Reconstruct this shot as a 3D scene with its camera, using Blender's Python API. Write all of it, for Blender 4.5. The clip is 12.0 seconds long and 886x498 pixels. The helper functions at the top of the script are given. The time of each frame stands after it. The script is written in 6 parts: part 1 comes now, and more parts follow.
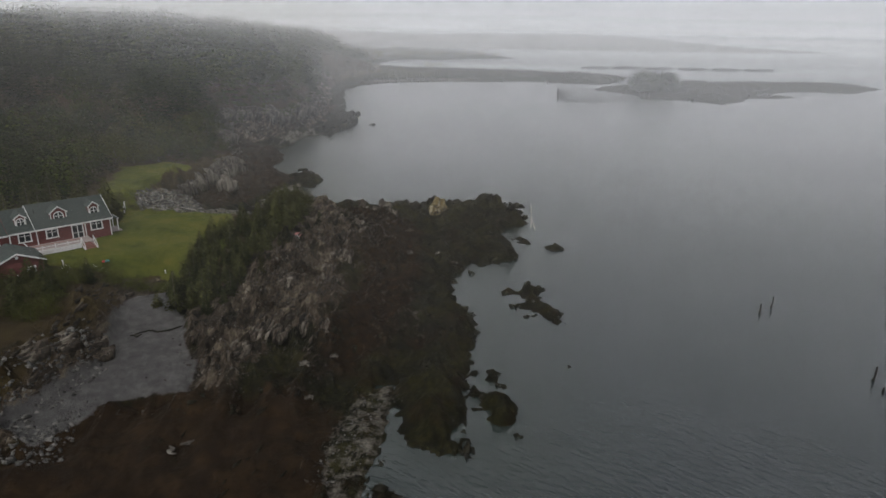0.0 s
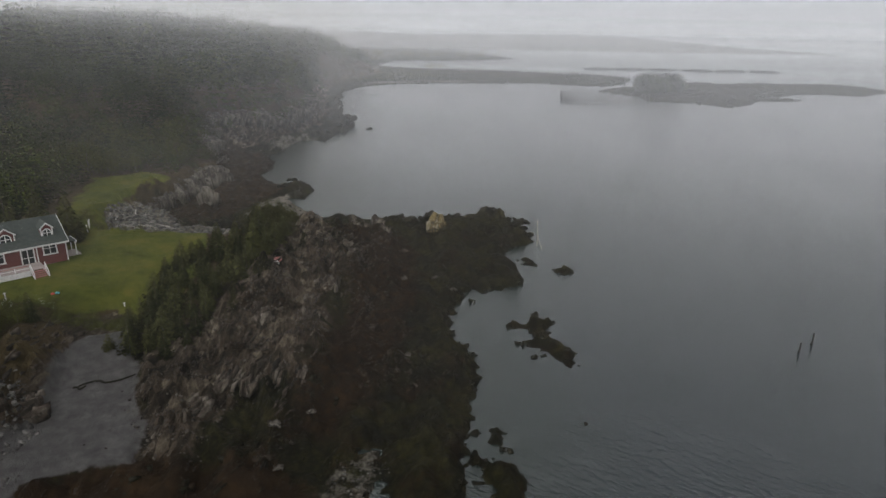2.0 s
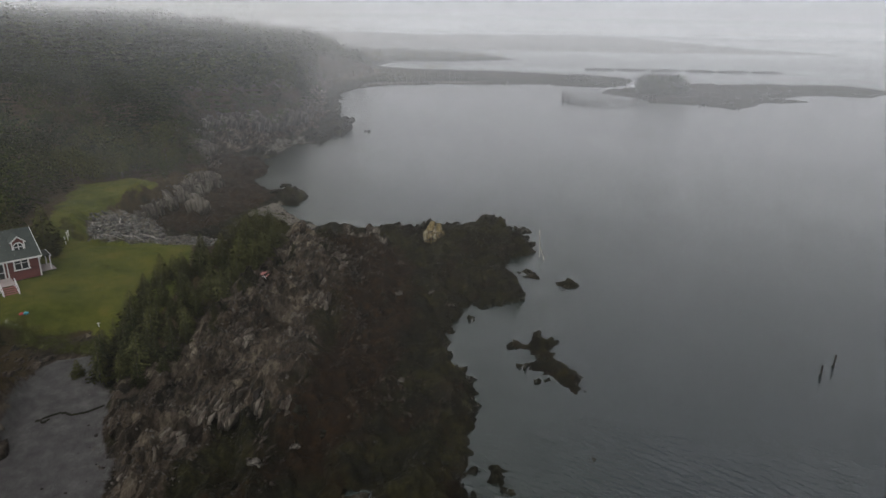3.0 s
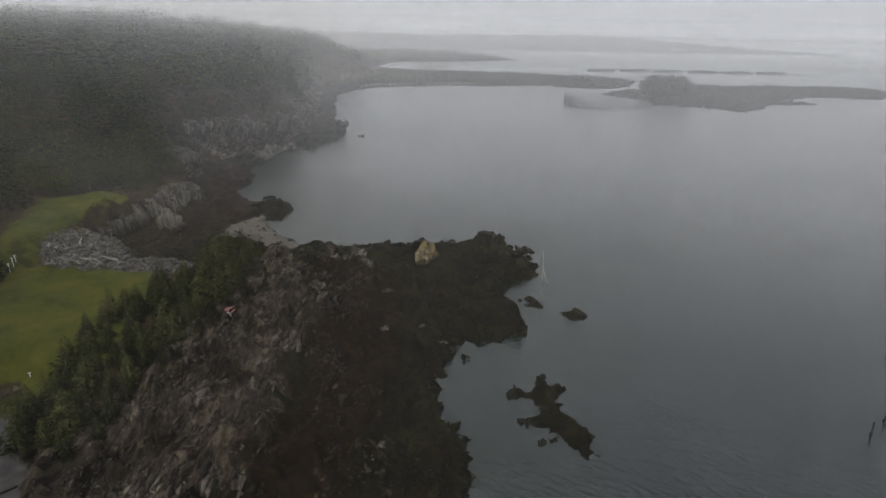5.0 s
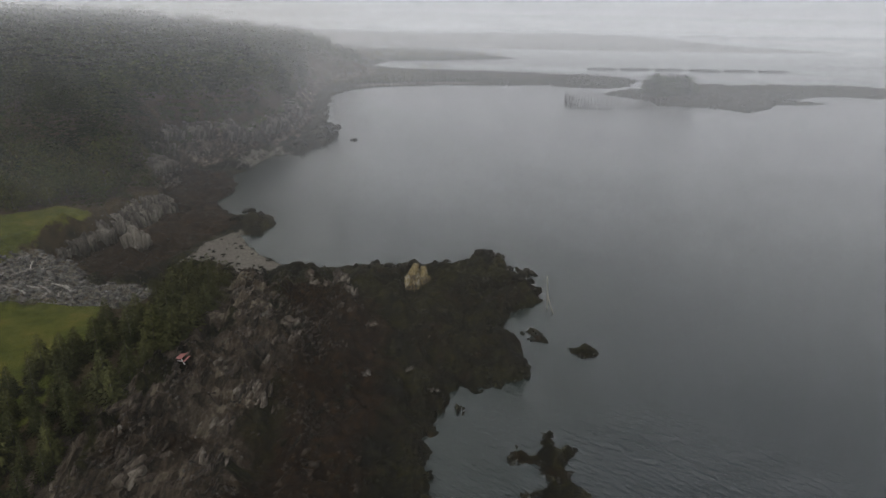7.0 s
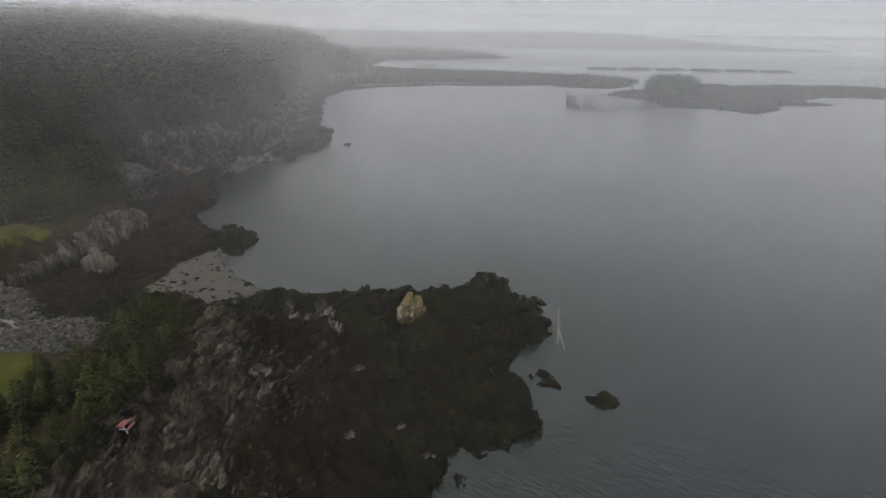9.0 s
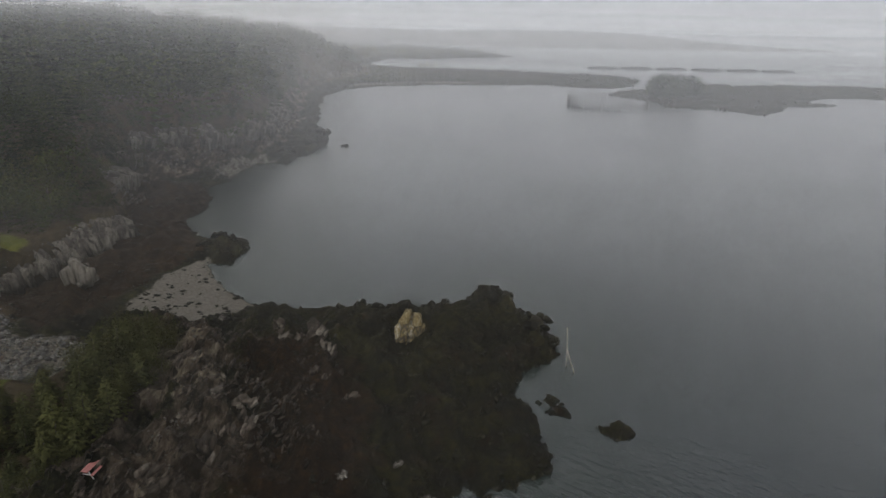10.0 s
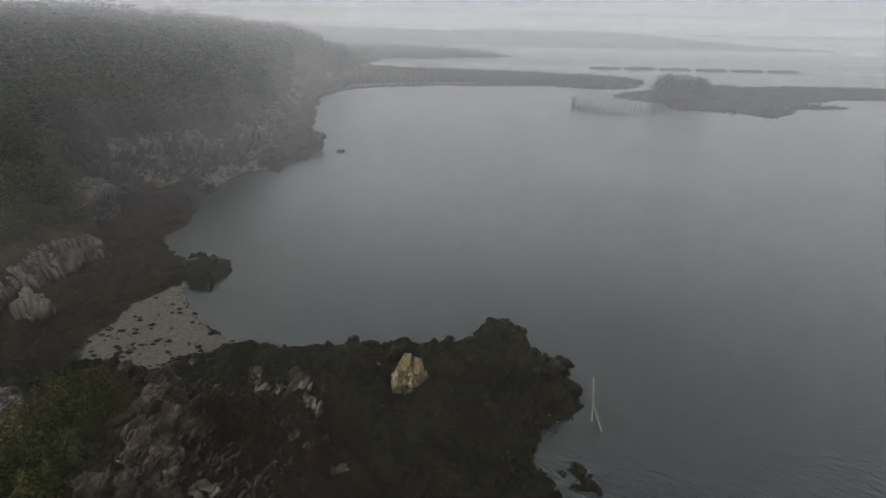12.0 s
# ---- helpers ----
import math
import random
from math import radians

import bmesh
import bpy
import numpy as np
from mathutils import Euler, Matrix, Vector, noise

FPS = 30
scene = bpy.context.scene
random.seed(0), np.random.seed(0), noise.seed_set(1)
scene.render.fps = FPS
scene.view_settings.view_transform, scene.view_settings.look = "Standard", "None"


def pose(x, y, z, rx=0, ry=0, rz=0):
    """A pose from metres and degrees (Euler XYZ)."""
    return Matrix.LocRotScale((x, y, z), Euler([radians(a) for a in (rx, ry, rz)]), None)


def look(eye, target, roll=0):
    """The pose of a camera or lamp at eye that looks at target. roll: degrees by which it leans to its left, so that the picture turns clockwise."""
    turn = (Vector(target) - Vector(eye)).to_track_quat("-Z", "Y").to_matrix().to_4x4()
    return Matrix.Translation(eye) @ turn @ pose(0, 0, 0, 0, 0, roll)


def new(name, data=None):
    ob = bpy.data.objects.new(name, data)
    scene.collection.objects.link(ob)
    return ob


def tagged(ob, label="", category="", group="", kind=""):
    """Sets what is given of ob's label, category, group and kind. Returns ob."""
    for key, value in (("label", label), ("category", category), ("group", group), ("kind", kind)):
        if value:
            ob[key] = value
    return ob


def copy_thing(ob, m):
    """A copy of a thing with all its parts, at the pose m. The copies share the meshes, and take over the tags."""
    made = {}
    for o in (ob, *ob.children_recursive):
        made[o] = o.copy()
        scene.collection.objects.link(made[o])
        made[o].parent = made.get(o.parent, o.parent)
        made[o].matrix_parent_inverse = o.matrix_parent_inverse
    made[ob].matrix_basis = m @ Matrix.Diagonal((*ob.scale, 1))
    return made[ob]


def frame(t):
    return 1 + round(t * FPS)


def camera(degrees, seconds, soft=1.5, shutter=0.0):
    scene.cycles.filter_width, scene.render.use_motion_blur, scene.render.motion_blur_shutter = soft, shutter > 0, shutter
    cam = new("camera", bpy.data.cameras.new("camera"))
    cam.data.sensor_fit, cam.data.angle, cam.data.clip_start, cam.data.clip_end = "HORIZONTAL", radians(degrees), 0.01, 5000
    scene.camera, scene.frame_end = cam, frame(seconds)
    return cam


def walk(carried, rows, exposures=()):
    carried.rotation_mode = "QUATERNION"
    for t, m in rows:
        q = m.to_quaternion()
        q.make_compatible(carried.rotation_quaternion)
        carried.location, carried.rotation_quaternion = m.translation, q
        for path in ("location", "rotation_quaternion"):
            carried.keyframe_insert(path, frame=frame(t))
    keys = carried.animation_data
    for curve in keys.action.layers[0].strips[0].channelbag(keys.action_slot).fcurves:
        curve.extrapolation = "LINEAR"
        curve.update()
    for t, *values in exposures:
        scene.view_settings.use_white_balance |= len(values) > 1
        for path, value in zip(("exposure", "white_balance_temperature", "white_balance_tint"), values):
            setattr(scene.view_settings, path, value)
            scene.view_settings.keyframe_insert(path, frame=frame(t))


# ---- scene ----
cam = camera(70.0, 12.0)
PATH = [
    (0, (0.272, 1.073, 36.937), (0.292, 2.966, 36.292), 1.0),
    (0.5, (0.226, 3.872, 36.939), (0.247, 5.765, 36.294), 1.1),
    (1, (0.364, 6.675, 36.949), (0.384, 8.568, 36.305), 1.1),
    (1.5, (0.572, 9.507, 36.957), (0.592, 11.4, 36.313), 1.1),
    (2, (0.783, 12.332, 37.018), (0.801, 14.226, 36.374), 1.1),
    (2.5, (1.004, 15.117, 37.104), (1.021, 17.01, 36.461), 1.1),
    (3, (1.268, 17.79, 37.148), (1.284, 19.684, 36.505), 1.1),
    (5, (2.47, 28.874, 37.312), (2.484, 30.768, 36.669), 1.1),
    (5.5, (2.758, 31.687, 37.436), (2.774, 33.58, 36.791), 1.2),
    (6, (3.037, 34.473, 37.464), (3.053, 36.366, 36.819), 1.1),
    (6.5, (3.309, 37.26, 37.431), (3.325, 39.152, 36.785), 1.1),
    (7, (3.4, 40.059, 37.447), (3.417, 41.951, 36.8), 1.0),
    (9, (3.585, 51.286, 37.524), (3.607, 53.177, 36.874), 1.0),
    (9.5, (3.504, 54.036, 37.542), (3.528, 55.927, 36.89), 1.1),
    (10, (3.321, 56.891, 37.628), (3.348, 58.781, 36.974), 1.2),
    (10.5, (3.145, 59.725, 37.659), (3.174, 61.615, 37.004), 1.3),
    (11, (2.956, 62.663, 37.648), (2.985, 64.552, 36.993), 1.3),
    (11.5, (2.92, 65.538, 37.651), (2.95, 67.427, 36.995), 1.3),
    (12, (2.828, 68.445, 37.597), (2.857, 70.335, 36.941), 1.3),
]
walk(cam, [(t, look(eye, target, roll)) for t, eye, target, roll in PATH], [(0, 0.10), (3, 0.05), (6, 0.02), (9, -0.01), (12, -0.03)])

# ---- light: a bright overcast, foggy sky ----
scene.cycles.transparent_max_bounces = 40
world = bpy.data.worlds.new("overcast_sky")
scene.world = world
world.use_nodes = True
wn, wl = world.node_tree.nodes, world.node_tree.links
wn.clear()
SUN_HIGH, SUN_ROUND = radians(52), radians(200)
sky = wn.new("ShaderNodeTexSky")
sky.sky_type, sky.sun_disc = "NISHITA", False
sky.sun_elevation, sky.sun_rotation = SUN_HIGH, SUN_ROUND
sky.air_density, sky.dust_density = 1.0, 4.0
grey = wn.new("ShaderNodeHueSaturation")
grey.inputs["Saturation"].default_value = 0.12
grey.inputs["Value"].default_value = 0.112
cloud = wn.new("ShaderNodeMix")
cloud.data_type = "RGBA"
cloud.inputs[0].default_value = 0.28
cloud.inputs[7].default_value = (0.495, 0.51, 0.54, 1)
back = wn.new("ShaderNodeBackground")
back.inputs["Strength"].default_value = 1.9
out = wn.new("ShaderNodeOutputWorld")
wl.new(sky.outputs[0], grey.inputs["Color"])
wl.new(grey.outputs[0], cloud.inputs[6])
wl.new(cloud.outputs[2], back.inputs[0])
wl.new(back.outputs[0], out.inputs[0])
sun = new("sun", bpy.data.lights.new("sun", "SUN"))
sun.data.energy, sun.data.angle, sun.data.color = 0.3, radians(30), (1.0, 0.97, 0.93)
sun.matrix_world = look((0, 0, 200), (-60 * math.sin(SUN_ROUND), -60 * math.cos(SUN_ROUND), 200 - 60 * math.tan(SUN_HIGH)))

# ---- materials ----
def material(name, rough=0.8, bump=0.0, bump_scale=8.0, tones=None, scale=3.0, metal=0.0, spec=0.3, detail=6.0, stretch=(1, 1, 1), where="Object", per="none"):
    """A surface whose colour wanders between tones at two sizes, with fine relief."""
    m = bpy.data.materials.new(name)
    m.use_nodes = True
    n, l = m.node_tree.nodes, m.node_tree.links
    b = n["Principled BSDF"]
    b.inputs["Roughness"].default_value = rough
    b.inputs["Metallic"].default_value = metal
    b.inputs["Specular IOR Level"].default_value = spec
    co = n.new("ShaderNodeTexCoord")
    mp = n.new("ShaderNodeMapping")
    mp.inputs["Scale"].default_value = stretch
    l.new(co.outputs[where], mp.inputs[0])
    t = n.new("ShaderNodeTexNoise")
    t.inputs["Scale"].default_value, t.inputs["Detail"].default_value, t.inputs["Roughness"].default_value = scale, detail, 0.65
    l.new(mp.outputs[0], t.inputs["Vector"])
    r = n.new("ShaderNodeValToRGB")
    cols = tones or [(0.5, 0.5, 0.5)]
    e = r.color_ramp.elements
    while len(e) < len(cols):
        e.new(0.5)
    for k, c in enumerate(cols):
        e[k].position = 0.3 + 0.4 * k / max(1, len(cols) - 1)
        e[k].color = (*c, 1)
    src = t.outputs["Fac"]
    if per != "none":
        info = n.new("ShaderNodeObjectInfo") if per == "object" else n.new("ShaderNodeNewGeometry")
        mx = n.new("ShaderNodeMath")
        mx.operation = "MULTIPLY_ADD"
        l.new(info.outputs["Random" if per == "object" else "Random Per Island"], mx.inputs[0])
        mx.inputs[1].default_value = 0.30
        ad = n.new("ShaderNodeMath")
        ad.operation = "SUBTRACT"
        l.new(t.outputs["Fac"], ad.inputs[0])
        ad.inputs[1].default_value = 0.15
        l.new(ad.outputs[0], mx.inputs[2])
        src = mx.outputs[0]
    l.new(src, r.inputs[0])
    l.new(r.outputs[0], b.inputs["Base Color"])
    if bump:
        t2 = n.new("ShaderNodeTexNoise")
        t2.inputs["Scale"].default_value, t2.inputs["Detail"].default_value = bump_scale, 8
        l.new(mp.outputs[0], t2.inputs["Vector"])
        bp = n.new("ShaderNodeBump")
        bp.inputs["Strength"].default_value, bp.inputs["Distance"].default_value = bump, 0.4 / bump_scale
        l.new(t2.outputs["Fac"], bp.inputs["Height"])
        l.new(bp.outputs[0], b.inputs["Normal"])
    return m


def ground_material():
    """Rock, rockweed, sand, mud, grass and forest floor, mixed by what lies at each place."""
    m = bpy.data.materials.new("shore_ground")
    m.use_nodes = True
    n, l = m.node_tree.nodes, m.node_tree.links
    b = n["Principled BSDF"]
    co = n.new("ShaderNodeTexCoord")

    def noise_at(scale, stretch=(1, 1, 1), detail=7.0, rough=0.65):
        mp = n.new("ShaderNodeMapping")
        mp.inputs["Scale"].default_value = stretch
        l.new(co.outputs["Object"], mp.inputs[0])
        t = n.new("ShaderNodeTexNoise")
        t.inputs["Scale"].default_value, t.inputs["Detail"].default_value, t.inputs["Roughness"].default_value = scale, detail, rough
        l.new(mp.outputs[0], t.inputs["Vector"])
        return t.outputs["Fac"]

    def ramp(fac, stops):
        r = n.new("ShaderNodeValToRGB")
        e = r.color_ramp.elements
        while len(e) < len(stops):
            e.new(0.5)
        for k, (p, c) in enumerate(stops):
            e[k].position, e[k].color = p, (*c, 1)
        l.new(fac, r.inputs[0])
        return r.outputs[0]

    def over(under, top, name, soft):
        a = n.new("ShaderNodeAttribute")
        a.attribute_name = name
        ad = n.new("ShaderNodeMath")
        ad.operation = "ADD"
        l.new(a.outputs["Fac"], ad.inputs[0])
        sc = n.new("ShaderNodeMath")
        sc.operation = "MULTIPLY_ADD"
        l.new(soft, sc.inputs[0])
        sc.inputs[1].default_value, sc.inputs[2].default_value = 1.6, -0.8
        l.new(sc.outputs[0], ad.inputs[1])
        st = n.new("ShaderNodeMapRange")
        st.inputs["From Min"].default_value, st.inputs["From Max"].default_value = 0.35, 0.65
        l.new(ad.outputs[0], st.inputs["Value"])
        x = n.new("ShaderNodeMix")
        x.data_type = "RGBA"
        l.new(st.outputs[0], x.inputs[0])
        l.new(under, x.inputs[6])
        l.new(top, x.inputs[7])
        return x.outputs[2]

    edge = noise_at(0.9, detail=8, rough=0.7)
    strata = noise_at(1.3, (1.0, 0.25, 0.55), 10, 0.8)
    turned = n.new("ShaderNodeMapping")
    turned.inputs["Rotation"].default_value = (0, 0, radians(-14))
    turned.inputs["Scale"].default_value = (1.0, 0.3, 0.5)
    l.new(co.outputs["Object"], turned.inputs[0])
    bent = n.new("ShaderNodeMix")
    bent.data_type = "VECTOR"
    bent.inputs[0].default_value = 0.18
    wob = n.new("ShaderNodeTexNoise")
    wob.inputs["Scale"].default_value, wob.inputs["Detail"].default_value = 0.9, 3.0
    l.new(turned.outputs[0], wob.inputs["Vector"])
    l.new(turned.outputs[0], bent.inputs[4])
    l.new(wob.outputs["Color"], bent.inputs[5])
    cells = n.new("ShaderNodeTexVoronoi")
    cells.inputs["Scale"].default_value = 1.5
    l.new(bent.outputs[1], cells.inputs["Vector"])
    grey_of = n.new("ShaderNodeSeparateColor")
    l.new(cells.outputs["Color"], grey_of.inputs[0])

    def plus(a, b, k):
        q = n.new("ShaderNodeMath")
        q.operation = "MULTIPLY_ADD"
        l.new(b, q.inputs[0])
        q.inputs[1].default_value = k
        l.new(a, q.inputs[2])
        return q.outputs[0]

    def less(a, k):
        q = n.new("ShaderNodeMath")
        q.operation = "SUBTRACT"
        l.new(a, q.inputs[0])
        q.inputs[1].default_value = k
        return q.outputs[0]

    blocky = plus(strata, grey_of.outputs[0], 0.24)
    broad_ = noise_at(0.16, detail=4, rough=0.55)
    strata = less(plus(blocky, broad_, 0.7), 0.12 + 0.35)
    col = ramp(strata, [(0.30, (0.008213, 0.006285, 0.004367)), (0.44, (0.02413, 0.01796, 0.01238)), (0.56, (0.0503, 0.03891, 0.02729)), (0.70, (0.1057, 0.08679, 0.06368)), (0.84, (0.2464, 0.2195, 0.1728))])
    col = over(col, ramp(noise_at(0.35, detail=8), [(0.3, (0.0147, 0.011, 0.0052)), (0.5, (0.03045, 0.021, 0.0092)), (0.7, (0.04725, 0.036, 0.0136))]), "soil", edge)
    col = over(col, ramp(less(plus(noise_at(1.4, detail=9, rough=0.75), noise_at(0.2, detail=4), 0.8), 0.39), [(0.30, (0.001269, 0.001224, 0.0003399)), (0.48, (0.005177, 0.004888, 0.001285)), (0.64, (0.0168, 0.01517, 0.003852)), (0.92, (0.04094, 0.03558, 0.01133))]), "weed", edge)
    col = over(col, ramp(noise_at(1.1, detail=9, rough=0.75), [(0.32, (0.002192, 0.001161, 0.0003239)), (0.5, (0.009273, 0.004543, 0.001132)), (0.75, (0.03414, 0.01724, 0.004435))]), "rust", noise_at(0.22, detail=6, rough=0.7))
    col = over(col, ramp(noise_at(0.5, detail=9, rough=0.7), [(0.3, (0.005519, 0.003024, 0.001055)), (0.5, (0.01232, 0.006496, 0.002229)), (0.74, (0.02957, 0.01624, 0.005631))]), "brown", edge)
    col = over(col, ramp(noise_at(2.2, detail=9, rough=0.8), [(0.3, (0.0483, 0.0432, 0.03519)), (0.5, (0.0966, 0.0873, 0.07358)), (0.72, (0.1739, 0.1575, 0.132))]), "sand", edge)
    col = over(col, ramp(noise_at(0.8, detail=7), [(0.3, (0.03846, 0.03687, 0.03627)), (0.55, (0.06251, 0.06008, 0.0585)), (0.75, (0.09015, 0.08682, 0.08307))]), "mud", edge)
    col = over(col, ramp(noise_at(0.2, detail=10, rough=0.75), [(0.30, (0.01877, 0.02737, 0.002473)), (0.43, (0.0391, 0.04848, 0.004533)), (0.56, (0.06256, 0.06491, 0.00742)), (0.72, (0.09384, 0.0782, 0.01401))]), "grass", edge)
    l.new(col, b.inputs["Base Color"])
    b.inputs["Roughness"].default_value = 0.85
    b.inputs["Specular IOR Level"].default_value = 0.12
    bp = n.new("ShaderNodeBump")
    bp.inputs["Strength"].default_value, bp.inputs["Distance"].default_value = 1.0, 0.5
    l.new(noise_at(2.0, (1.0, 0.40, 0.8), 11, 0.8), bp.inputs["Height"])
    l.new(bp.outputs[0], b.inputs["Normal"])
    return m


def water_material():
    m = bpy.data.materials.new("sea_water")
    m.use_nodes = True
    n, l = m.node_tree.nodes, m.node_tree.links
    b = n["Principled BSDF"]
    b.inputs["Roughness"].default_value = 0.22
    b.inputs["IOR"].default_value = 1.44
    a = n.new("ShaderNodeAttribute")
    a.attribute_name = "shoal"
    x = n.new("ShaderNodeMix")
    x.data_type = "RGBA"
    l.new(a.outputs["Fac"], x.inputs[0])
    x.inputs[6].default_value = (0.0150, 0.0194, 0.0210, 1)
    x.inputs[7].default_value = (0.0130, 0.0180, 0.0148, 1)
    l.new(x.outputs[2], b.inputs["Base Color"])
    co = n.new("ShaderNodeTexCoord")
    mp = n.new("ShaderNodeMapping")
    mp.vector_type = "TEXTURE"
    mp.inputs["Rotation"].default_value = (0, 0, radians(-38))
    mp.inputs["Scale"].default_value = (2.4, 1.0, 1.0)
    l.new(co.outputs["Object"], mp.inputs[0])
    t = n.new("ShaderNodeTexNoise")
    t.inputs["Scale"].default_value, t.inputs["Detail"].default_value, t.inputs["Roughness"].default_value = 1.9, 3.5, 0.55
    l.new(mp.outputs[0], t.inputs["Vector"])
    patch = n.new("ShaderNodeTexNoise")
    patch.inputs["Scale"].default_value, patch.inputs["Detail"].default_value = 0.03, 3.0
    l.new(mp.outputs[0], patch.inputs["Vector"])
    mr = n.new("ShaderNodeMapRange")
    mr.inputs["From Min"].default_value, mr.inputs["From Max"].default_value = 0.38, 0.62
    mr.inputs["To Min"].default_value, mr.inputs["To Max"].default_value = 0.28, 0.62
    l.new(patch.outputs["Fac"], mr.inputs["Value"])
    bp = n.new("ShaderNodeBump")
    bp.inputs["Distance"].default_value = 0.24
    l.new(mr.outputs[0], bp.inputs["Strength"])
    l.new(t.outputs["Fac"], bp.inputs["Height"])
    l.new(bp.outputs[0], b.inputs["Normal"])
    return m


def fog_material(thick, east=None, west=None, ceiling=None):
    """A thin veil of fog: mostly clear, whitish where it is lit; it begins softly at the water and thickens upwards."""
    m = bpy.data.materials.new("fog_veil")
    m.use_nodes = True
    n, l = m.node_tree.nodes, m.node_tree.links
    n.clear()
    g = n.new("ShaderNodeTexCoord")
    sp = n.new("ShaderNodeSeparateXYZ")
    l.new(g.outputs["Object"], sp.inputs[0])
    low = n.new("ShaderNodeMapRange")
    low.interpolation_type = "SMOOTHSTEP"
    low.inputs["From Max"].default_value = 13.0 if ceiling is None else 7.0
    l.new(sp.outputs["Z"], low.inputs["Value"])
    high = n.new("ShaderNodeMapRange")
    high.interpolation_type = "SMOOTHSTEP"
    high.inputs["From Min"].default_value, high.inputs["From Max"].default_value = 33.0, 57.0
    high.inputs["To Min"].default_value, high.inputs["To Max"].default_value = 1.0, 4.5
    if ceiling is not None:
        high.inputs["From Min"].default_value, high.inputs["From Max"].default_value = 0.45 * ceiling, ceiling
        high.inputs["To Max"].default_value = 0.0
    l.new(sp.outputs["Z"], high.inputs["Value"])
    t = n.new("ShaderNodeTexNoise")
    t.inputs["Scale"].default_value, t.inputs["Detail"].default_value = 0.012, 4.0
    l.new(g.outputs["Object"], t.inputs["Vector"])
    tr = n.new("ShaderNodeMapRange")
    tr.inputs["From Min"].default_value, tr.inputs["From Max"].default_value = 0.25, 0.75
    tr.inputs["To Min"].default_value, tr.inputs["To Max"].default_value = thick * 0.97, thick * 1.03
    l.new(t.outputs["Fac"], tr.inputs["Value"])
    a = n.new("ShaderNodeMath")
    a.operation = "MULTIPLY"
    l.new(low.outputs[0], a.inputs[0])
    l.new(high.outputs[0], a.inputs[1])
    c = n.new("ShaderNodeMath")
    c.operation, c.use_clamp = "MULTIPLY", True
    l.new(a.outputs[0], c.inputs[0])
    l.new(tr.outputs[0], c.inputs[1])
    if east is not None or west is not None:
        edge_x, way = (east, -35.0) if west is None else (west, 35.0)
        e = n.new("ShaderNodeMapRange")
        e.interpolation_type = "SMOOTHSTEP"
        e.inputs["From Min"].default_value, e.inputs["From Max"].default_value = edge_x, edge_x + way
        l.new(sp.outputs["X"], e.inputs["Value"])
        c2 = n.new("ShaderNodeMath")
        c2.operation = "MULTIPLY"
        l.new(c.outputs[0], c2.inputs[0])
        l.new(e.outputs[0], c2.inputs[1])
        c = c2
    clear, lit, thru, both, mix = (n.new("ShaderNode" + k) for k in ("BsdfTransparent", "BsdfDiffuse", "BsdfTranslucent", "MixShader", "MixShader"))
    lit.inputs[0].default_value = thru.inputs[0].default_value = (0.95, 0.965, 0.985, 1) if ceiling is None and east is None else (0.985, 0.965, 0.90, 1)
    l.new(lit.outputs[0], both.inputs[1])
    l.new(thru.outputs[0], both.inputs[2])
    l.new(c.outputs[0], mix.inputs[0])
    l.new(clear.outputs[0], mix.inputs[1])
    l.new(both.outputs[0], mix.inputs[2])
    o = n.new("ShaderNodeOutputMaterial")
    l.new(mix.outputs[0], o.inputs[0])
    return m


def foliage_material(name, tones, scale=0.5, swing=0.35):
    """Leaves whose colour differs from tree to tree and, less, within a crown."""
    m = material(name, 0.9, tones=tones, scale=scale, detail=2.0, spec=0.08)
    n, l = m.node_tree.nodes, m.node_tree.links
    a = n.new("ShaderNodeAttribute")
    a.attribute_name = "tone"
    grain = next(k for k in n if k.bl_idname == "ShaderNodeTexNoise")
    tint = next(k for k in n if k.bl_idname == "ShaderNodeValToRGB")
    q = n.new("ShaderNodeMath")
    q.operation = "MULTIPLY_ADD"
    l.new(grain.outputs["Fac"], q.inputs[0])
    q.inputs[1].default_value = swing
    l.new(a.outputs["Fac"], q.inputs[2])
    l.new(q.outputs[0], tint.inputs[0])
    return m


GROUND, WATER = ground_material(), water_material()
HILL_NEEDLES = foliage_material("hill_spruce", [(0.0078, 0.0122, 0.0030), (0.0180, 0.0258, 0.0056), (0.0285, 0.0375, 0.0080)], 0.15, 0.16)
HILL_LEAVES = foliage_material("hill_leaves", [(0.0118, 0.0178, 0.0030), (0.0230, 0.0330, 0.0050), (0.0340, 0.0455, 0.0072)], 0.15, 0.16)
NEEDLES = foliage_material("spruce_needles", [(0.0135, 0.0155, 0.0060), (0.0340, 0.0365, 0.0125), (0.0640, 0.0640, 0.0210)], 0.9, 0.5)
LEAVES = foliage_material("broad_leaves", [(0.02279, 0.0234, 0.008065), (0.04157, 0.04174, 0.01281), (0.06704, 0.06325, 0.01945)], 1.6, 0.6)
BARK = material("bark", 0.95, 0.6, 12, tones=[(0.03, 0.024, 0.02), (0.08, 0.068, 0.058)], scale=6, stretch=(1, 1, 0.2))
SHRUBS = foliage_material("shrub_leaves", [(0.02565, 0.0297, 0.007013), (0.04781, 0.0517, 0.01114), (0.07462, 0.0759, 0.0165)], 1.6, 0.6)
